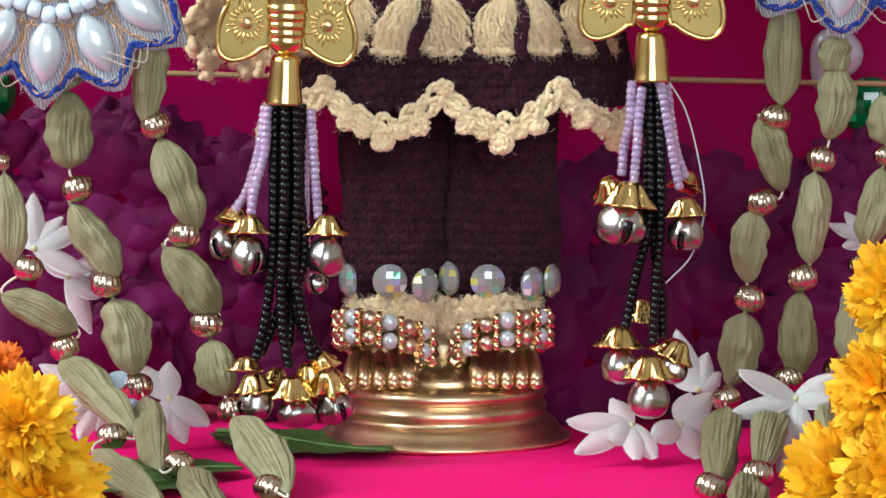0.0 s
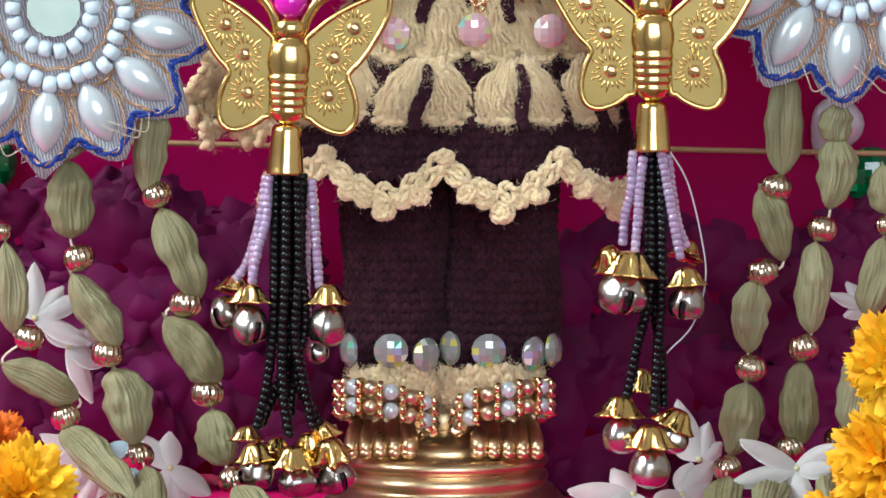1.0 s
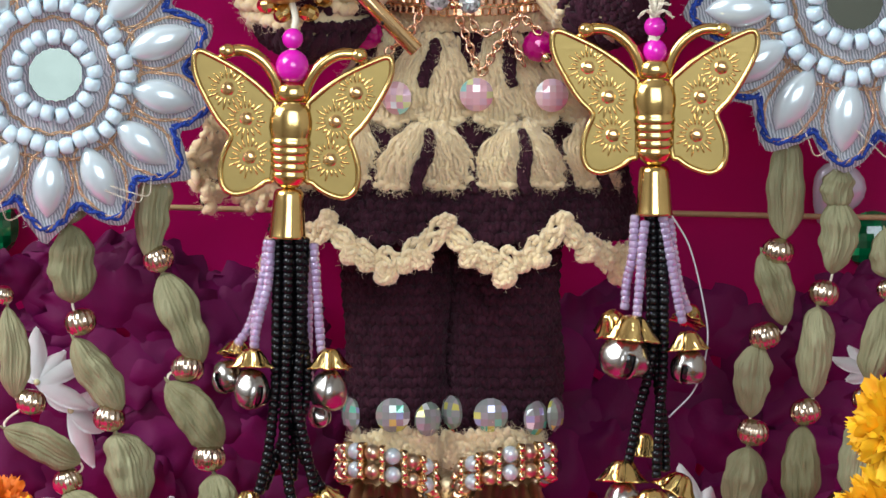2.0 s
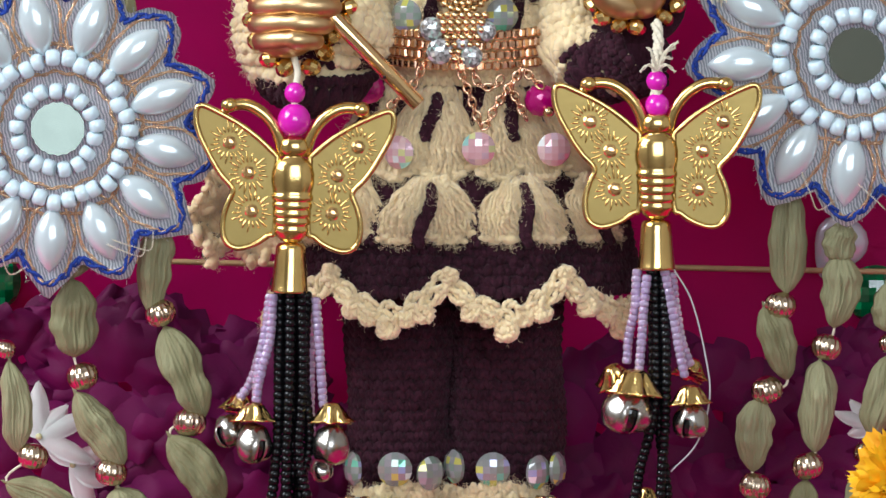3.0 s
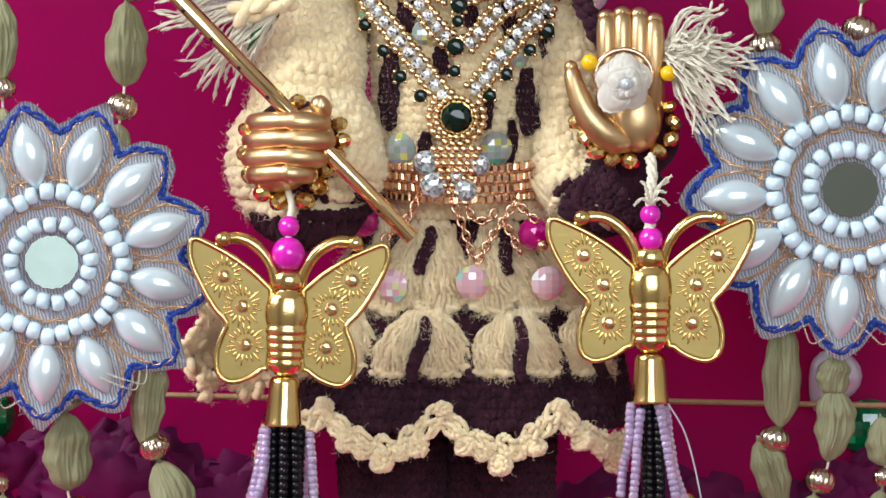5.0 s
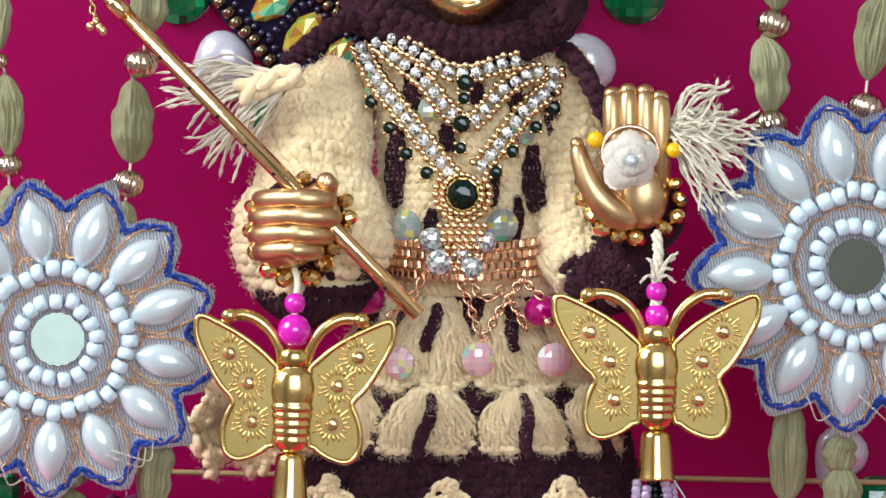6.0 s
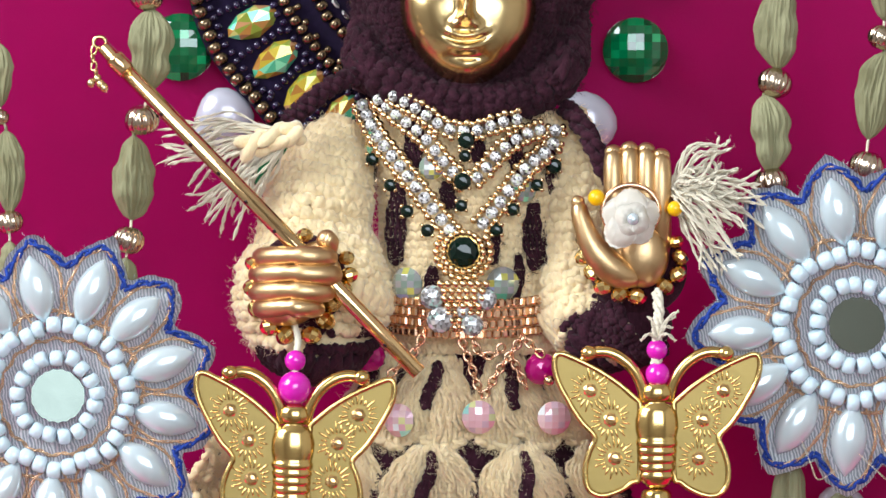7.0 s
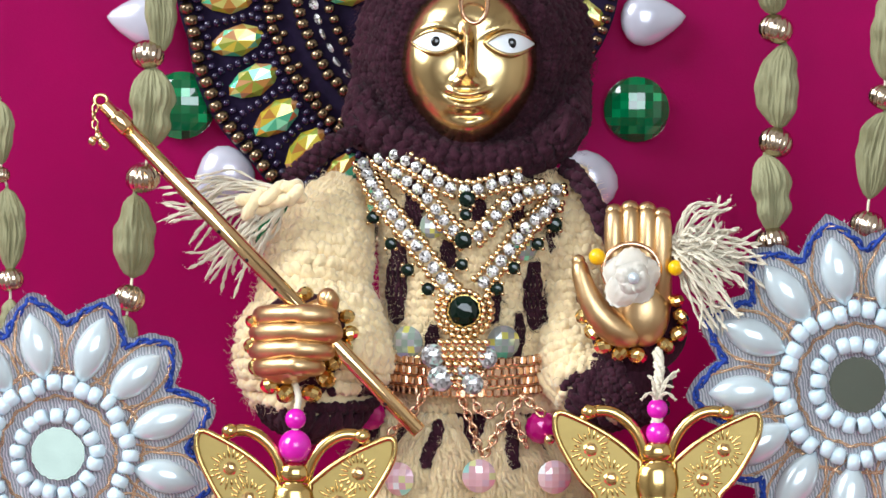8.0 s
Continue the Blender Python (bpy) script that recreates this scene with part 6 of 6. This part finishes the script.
# ---- flute ----
def flute():
    o, D = (458, -425), -148
    e = thing("flute", o, D, "slender gold flute with dark finger holes and small bells", "flute")
    a, b = rel(o, D, (187, -706), D - 5), rel(o, D, (732, -147), D - 12)
    d = (b - a).normalized()
    bm = bmesh.new()
    m = Matrix.Translation(a) @ along(d).to_4x4()
    ln = (b - a).length
    lathe(bm, [(14.5, 0), (14.5, ln - 1), (14, ln), (11, ln), (10.5, ln - 30), (0.2, ln - 32)], 28, m)
    part("pipe", bm, M_FLUTE, e)
    bm = bmesh.new()
    lathe(bm, [(0.5, -26), (9, -25), (12.5, -22), (13, 2), (16, 4), (17, 8), (17, 34), (15, 38)], 28, m)
    part("mouth_cap", bm, M_FLUTE, e, "gold mouth cap with a collar")
    side = d.cross(Vector((0, -1, 0))).normalized()
    if side.x > 0:
        side = -side
    n = (Vector((0, -0.75, 0)) + side * 0.66).normalized()
    # holes are black discs on the uncut pipe, their inner shade painted
    for p in ((274, -601), (325, -547), (374, -496), (422, -445), (471, -392), (667, -191)):
        q = rel(o, D, p, D)
        t = (q - a).dot(d)
        bm = bmesh.new()
        ball(bm, a + d * t + n * 13.6, (4.6, 4.6, 1.6), 12, 6, along(n))
        part("finger_hole", bm, M_INK, e)
    bm = bmesh.new()
    c = rel(o, D, (165, -730), D - 5)
    tube(bm, [c + Vector((11 * math.cos(w), 0, 10 * math.sin(w))) for w in [2 * math.pi * i / 20 for i in range(20)]], 3.6, 6, closed=True)
    part("ring", bm, M_FLUTE, e)
    for i, p in enumerate(((155, -716), (153, -702), (155, -688), (159, -676))):
        piece("chain_link", ME_LINK_GOLD, e, rel(o, D, p, D - 8), (0, 10 * (-1) ** i, 70 * (i % 2)), 8.5)
    for p in ((150, -658), (167, -656), (161, -666), (173, -650)):
        piece("tiny_bell", ME_GOLDBALL, e, rel(o, D, p, D - 10), size=(7.5, 7.5, 9))


M_FLUTE = material("pale_gold_tube", (0.84, 0.58, 0.3), 0.1, 1.0, 0.06, 200, rough_vary=0.06)
ME_LINK_GOLD = ring_mesh("link", 0.55, 1.0, 0.22, M_FLUTE, 12)
flute()


# ---- carved shell flower in the open palm ----
def shell_flower():
    o, D = (1106, -421), -172
    e = thing("shell_flower_ring", o, D, "white carved shell flower with pearl heart on copper ring", "ring")

    def petal(cx, cz, ang, ln, w, y, name="petal"):
        bm = bmesh.new()
        d, s = Vector((math.cos(ang), 0, math.sin(ang))), Vector((-math.sin(ang), 0, math.cos(ang)))

        def f(u, v):
            x = (v * 2 - 1)
            wd = w * (0.35 + 0.65 * math.sin(min(1.0, u * 1.5) * math.pi / 2))
            rib = 0.9 * math.cos(x * 15) * u
            end = math.sqrt(1 - 0.62 * x * x) + 0.02 * math.cos(x * 15)
            return Vector((cx, y, cz)) + d * (ln * u * end) + s * (x * wd) + Vector((0, 9 * u * u - 13 * math.sin(u * 2.6) + 5 * x * x * u + rib, 0))
        grid_sheet(bm, f, 10, 20)
        bmesh.ops.solidify(bm, geom=bm.faces[:], thickness=4)
        bmesh.ops.recalc_face_normals(bm, faces=bm.faces[:])
        part(name, bm, M_SHELL, e)
    for i in range(5):
        petal(0, 2, radians(18 + 72 * i), 52 if i != 3 else 62, 29, 2 - 5 * (i % 2))
    for i in range(4):
        petal(2, 0, radians(62 + 90 * i), 33, 20, -13 - 3 * (i % 2), "inner_petal")
    piece("pearl", ME_PEARLBALL, e, (3, -30, 0), size=11)
    bm = bmesh.new()
    tube(bm, [Vector((50 * math.cos(w), 12, 14 + 46 * math.sin(w))) for w in [2 * math.pi * i / 40 for i in range(40)]], 5, 8, closed=True)
    part("ring_band", bm, M_ROSE, e, "copper ring band")
    piece("yellow_bead", ME_YELLOWBALL, e, rel(o, D, (1045, -458), D + 10), size=15)
    piece("yellow_bead", ME_YELLOWBALL, e, rel(o, D, (1184, -439), D + 10), size=14)


shell_flower()


# ---- beaded halo behind the head ----
def halo():
    o, D = (816, -961), BACK - 50
    e = thing("beaded_halo", o, D, "navy velvet halo beaded in bronze with amber iridescent stones", "halo")

    bm = bmesh.new()
    ol = []
    for i in range(180):
        a = i * 2
        q = 512 + 10 * abs(math.sin(radians(a * 6.5)))
        w = 1.0 if 110 < a < 250 else max(0.0, 1 - min(abs(a - 110), abs(a - 250)) / 22) if (80 < a < 280) else 0.0
        r = 268 + (q - 268) * w
        ol.append((r * math.cos(radians(a)), r * math.sin(radians(a))))
    slab(bm, ol, 0, 16)
    part("velvet_ground", bm, M_VELVET, e, "navy velvet ground", smooth=False)
    rg = random.Random(9)

    def arc(r, a0, a1, gap, me, size, name, wave=0.0):
        n = int(r * radians(a1 - a0) / gap)
        for i in range(n + 1):
            a = radians(a0 + (a1 - a0) * i / n)
            rr = r + rg.uniform(-2, 2) + wave * abs(math.sin(a * 6.5))
            piece(name, me, e, (rr * math.cos(a), -8, rr * math.sin(a)), along((-math.sin(a), rg.uniform(-.3, .3), math.cos(a))), (size, size, size * 0.95))
    arc(497, 108, 252, 22, ME_BRONZEBEAD, 13.5, "bronze_bead", 10)
    arc(360, 108, 252, 19, ME_BRONZEBEAD, 11.5, "bronze_bead")
    arc(345, 112, 250, 30, ME_BRONZEBEAD, 8, "bronze_bead")
    arc(308, 112, 250, 20, ME_BRONZEBEAD, 12, "bronze_bead")
    arc(255, -60, 250, 20, ME_BRONZEBEAD, 10, "bronze_bead")
    arc(282, 120, 248, 27, ME_CRYSTAL, 11, "crystal")
    arc(478, 108, 252, 17, ME_NAVYBEAD, 8, "navy_bead", 9)
    arc(380, 108, 252, 17, ME_NAVYBEAD, 8, "navy_bead")
    for i in range(14):
        a = radians(114.5 + 10.3 * i)
        d, s = Vector((math.cos(a), 0, math.sin(a))), Vector((-math.sin(a), 0, math.cos(a)))
        piece("amber_stone", ME_LEAFSTONE, e, d * 428 + Vector((0, -6, 0)), Matrix((s, Vector((0, 1, 0)), d)).transposed(), (29, 25, 50), "amber iridescent leaf-cut stone")
        a2 = a + radians(5.15)
        for k in range(6):
            rr = 392 + k * 16
            piece("navy_bead", ME_NAVYBEAD, e, (rr * math.cos(a2), -8, rr * math.sin(a2)), along((math.cos(a2), 0, math.sin(a2))), 8)
    for i in range(9):
        a = radians(-50 + 30 * i)
        d, s = Vector((math.cos(a), 0, math.sin(a))), Vector((-math.sin(a), 0, math.cos(a)))
        piece("amber_stone", ME_LEAFSTONE, e, d * 215 + Vector((0, -6, 0)), Matrix((s, Vector((0, 1, 0)), d)).transposed(), (26, 24, 44))


ME_NAVYBEAD = lathe_mesh("navy_bead", SEED_PROFILE, material("navy_seed_bead", (0.02, 0.012, 0.04), 0.2, 0.2, 0.4, 300, rand=0.6, coat=0.5), 10)


def leaf_stone():
    """Pointed oval foil stone, length along z, cut in flat facets, facing -y."""
    bm = faceted(2, 9, 0.5)
    for v in bm.verts:
        if v.co.z > 0:
            v.co.x *= 1 - 0.3 * v.co.z
        else:
            v.co.x *= 1 + 0.25 * v.co.z * abs(v.co.z)
    return to_mesh("amber_stone", bm, M_IRIS_AMBER, False)


ME_LEAFSTONE = leaf_stone()
halo()

# ---- flowers and leaves on the cloth ----
def petal_sheet(bm, base, tip, width, cup, up, ruffle=0.0, nu=7, nv=4, seed=0, shape=0.8, thick=0.0):
    """A curved petal from base to tip; up is the side it cups towards."""
    base, tip, up = Vector(base), Vector(tip), Vector(up).normalized()
    d = tip - base
    s = d.cross(up).normalized()
    n = s.cross(d).normalized()

    def f(u, v):
        x = 2 * v - 1
        w = width * (math.sin(math.pi * min(1.0, 0.08 + u * shape)) ** 0.75)
        lift = cup * (u * u) + cup * 0.6 * x * x * math.sin(u * 2.6)
        r = ruffle * u * noise.noise(Vector((u * 3 + seed, x * 2.5, seed * 0.7)))
        return base + d * u * (1 - 0.06 * x * x) + s * (x * w) + n * (lift + r) + d.normalized() * ruffle * 0.5 * u * math.sin(x * 7 + seed)
    return grid_sheet(bm, f, nu, nv)


def peony(p, D, r, seed):
    rg = random.Random(seed)
    e = thing("magenta_flower", p, D, "dark magenta ruffled flower head behind the idol", "flower", "magenta flowers")
    for i in range(22):
        th = rg.uniform(0, 2 * math.pi)
        lay = i / 22
        rad = r * (0.12 + 0.5 * lay)
        b = Vector((math.cos(th) * rad * 0.3, 40 - 50 * (1 - lay), math.sin(th) * rad * 0.3))
        t = Vector((math.cos(th) * (rad + r * 0.45), -r * 0.42 * (1 - lay) + rg.uniform(-10, 20), math.sin(th) * (rad + r * 0.45)))
        bm = bmesh.new()
        petal_sheet(bm, b, t, r * rg.uniform(0.42, 0.66), -r * 0.25, (0, -1, 0), r * 0.13, 12, 10, seed * 31 + i, 0.74)
        part("petal", bm, M_PEONY, e)


for i, (p, D, r) in enumerate((((215, 350), 400, 165), ((60, 500), 380, 165), ((335, 520), 380, 160), ((200, 660), 360, 150), ((430, 380), 430, 140), ((480, 600), 380, 140), ((30, 300), 430, 110), ((590, 520), 420, 120),
                               ((1050, 430), 400, 165), ((1260, 400), 400, 160), ((1040, 640), 360, 160), ((1230, 590), 370, 150), ((1450, 440), 400, 150), ((1410, 640), 370, 150), ((1580, 560), 380, 140), ((960, 520), 430, 120), ((1300, 730), 330, 110), ((1530, 330), 430, 110))):
    peony(p, D, r, i + 1)


def marigold(p, D, r, seed, mat=None, label="bright orange-yellow marigold head with crowded petals"):
    rg = random.Random(seed)
    bm = bmesh.new()
    n = 230
    for i in range(n):
        z = 1 - 1.55 * (i + 0.5) / n
        th = i * 2.39996 + rg.uniform(-.2, .2)
        q = math.sqrt(max(0, 1 - z * z))
        d = Vector((q * math.cos(th), -z * 0.95 - 0.05, q * math.sin(th)))
        d.normalize()
        b = d * r * 0.35
        t = d * r * rg.uniform(0.85, 1.08) + Vector((rg.uniform(-1, 1), rg.uniform(-1, 1), rg.uniform(-1, 1))) * r * 0.16
        petal_sheet(bm, b, t, r * rg.uniform(0.13, 0.2), -r * 0.12, (rg.uniform(-1, 1), -1, rg.uniform(-.6, 1)), r * 0.14, 5, 4, i * 1.7, 0.64)
    e = thing("marigold", p, D, label, "flower", "marigolds")
    part("petals", bm, mat or M_MARI, e, kind="stuff")
    bm = bmesh.new()
    ball(bm, (0, r * 0.15, 0), (r * 0.42, r * 0.5, r * 0.42), 16, 10)
    part("heart", bm, mat or M_MARI, e)
    bm = bmesh.new()
    lathe(bm, [(r * 0.12, -r * 0.2), (r * 0.3, 0), (r * 0.36, r * 0.2), (r * 0.3, r * 0.3)], 12, Matrix.Translation((0, r * 0.55, 0)) @ Matrix.Rotation(radians(90), 4, "X"))
    part("calyx", bm, M_LEAF, e)


M_MARI_DARK = material("orange_marigold_petal", (0.7, 0.1, 0.003), 0.6, 0, 0.2, 150, 0.3, 1500, second=(0.8, 0.2, 0.005), sub=0.15)
for i, (p, r) in enumerate((((38, 752), 92), ((75, 880), 112), ((-60, 850), 100), ((1592, 520), 92), ((1572, 690), 100), ((1500, 860), 118), ((1600, 840), 110))):
    marigold(p, -1100 + 60 * (i % 3), r, i + 3)
marigold((-12, 668), -700, 62, 31, M_MARI_DARK, "deep orange marigold head behind the yellow ones")


def jasmine(c, D, tips, w, seed, dc=0):
    """White star flower: petals from the heart to the given plan tips (u, v, depth off the heart)."""
    e = thing("jasmine_flower", c, D, "white star-shaped jasmine flower with narrow waxy petals", "flower", "white flowers")
    for i, (u, v, dd) in enumerate(tips):
        t = rel(c, D, (u, v), D + dd)
        bm = bmesh.new()
        petal_sheet(bm, (0, 0, 0), t, w * 0.9, -16, (0.15, -1, 0.5), 2.5, 12, 8, seed * 9 + i, 0.86)
        bmesh.ops.solidify(bm, geom=bm.faces[:], thickness=2.2)
        part("petal", bm, M_WHITEPETAL, e)
    bm = bmesh.new()
    ball(bm, (0, 0, 0), (6, 6, 6), 12, 8)
    part("heart", bm, M_YELLOWISH, e)


M_YELLOWISH = material("pale_green_heart", (0.55, 0.55, 0.3), 0.5, 0, 0.2, 300)
jasmine((1118, 752), -150, ((1008, 740, -40), (1022, 795, -70), (1085, 702, 10), (1160, 800, -60), (1130, 800, -80), (1090, 770, -60)), 24, 1)
jasmine((1205, 752), -130, ((1165, 765, -70), (1238, 800, -50), (1262, 690, 30), (1280, 745, 0), (1225, 690, 30)), 27, 2)
jasmine((1235, 690), -20, ((1200, 580, 30), (1255, 620, 30), (1278, 655, 20), (1190, 640, 20)), 24, 3)
jasmine((1408, 706), -230, ((1316, 652, -40), (1294, 728, -60), (1384, 862, -60), (1438, 800, -60), (1480, 662, -10), (1462, 700, -30)), 22, 4)
jasmine((60, 440), 60, ((60, 340, 20), (150, 395, 10), (160, 480, -10), (20, 380, 30), (110, 380, 20)), 22, 5)
jasmine((120, 490), 80, ((175, 455, 0), (165, 590, -10), (180, 520, -10), (80, 440, 0)), 22, 6)
jasmine((180, 690), 40, ((45, 680, -20), (100, 740, -40), (140, 775, -40), (70, 640, 10), (180, 770, -30)), 24, 7)
jasmine((300, 705), 30, ((370, 745, -30), (300, 640, 10), (265, 650, 10), (330, 780, -30), (280, 775, -40), (240, 640, 10)), 25, 8)
jasmine((1540, 420), 150, ((1470, 390, 0), (1490, 430, 0), (1500, 370, 10)), 16, 9)


def green_leaf(a, b, w, seed):
    """Serrated leaf lying on the cloth; a is its stalk end and b its tip, as (u, v) on the cloth."""
    def floor_at(u, v):
        ang = -(radians(-5.94) - (v - 441) * 1e-4)
        y = (EYE[2] - FLOOR_Z - 0.0016) / math.tan(ang)
        return Vector(((u - 784) * 1e-4 * y / math.cos(ang), EYE[1] + y, FLOOR_Z + 0.0016))
    p, q = floor_at(*a), floor_at(*b)
    d = q - p
    s = d.cross(Vector((0, 0, 1))).normalized()
    bm = bmesh.new()

    def f(u, v):
        x = 2 * v - 1
        wd = w * math.sin(math.pi * min(1, u * 0.96 + 0.03)) ** 0.8
        if abs(x) > 0.95:
            wd *= 1 + 0.06 * ((u * 22) % 1)
        return p + d * u + s * (x * wd) + Vector((0, 0, 0.0004 * abs(x) + 0.0006 * math.sin(u * 3 + seed) ** 2 + 0.0002 * math.sin(abs(x) * 6 - u * 40)))
    grid_sheet(bm, f, 44, 10)
    bmesh.ops.solidify(bm, geom=bm.faces[:], thickness=0.0003)
    e = new("green_leaf")
    tagged(e, "dark green serrated leaf lying on the pink cloth", "leaf", "green leaves")
    o = new("blade", to_mesh("blade", bm, M_LEAF))
    o.parent = e
    bm = bmesh.new()
    tube(bm, [p + d * (i / 12) + Vector((0, 0, 0.0003 + 0.001 * math.sin(i / 12 * 3 + seed) ** 2)) for i in range(13)], [0.0007 - 0.00004 * i for i in range(13)], 6)
    o = new("midrib", to_mesh("midrib", bm, M_LEAF))
    o.parent = e


green_leaf((385, 768), (690, 802), 0.02, 1)
green_leaf((120, 830), (430, 835), 0.02, 2)
green_leaf((330, 850), (120, 870), 0.016, 3)


def petal_chip(p, q, d, w, seed):
    """A small stiff pale-blue scale caught between the pods."""
    bm = bmesh.new()
    petal_sheet(bm, (0, 0, 0), rel(p, d, q, d), w, -3, (0.2, -1, 0.3), 2, 6, 4, seed, 0.8)
    bmesh.ops.solidify(bm, geom=bm.faces[:], thickness=2)
    solo("blue_sequin", bm, M_CHIP, p, d, "small pale blue petal-shaped sequin among the cardamom pods", "sequin", "pale blue sequins")


M_CHIP = material("pale_blue_scale", (0.5, 0.66, 0.72), 0.25, 0, 0.1, 300, coat=0.3)
petal_chip((180, 690), (224, 662), -110, 17, 1)
petal_chip((226, 742), (238, 706), -140, 14, 2)
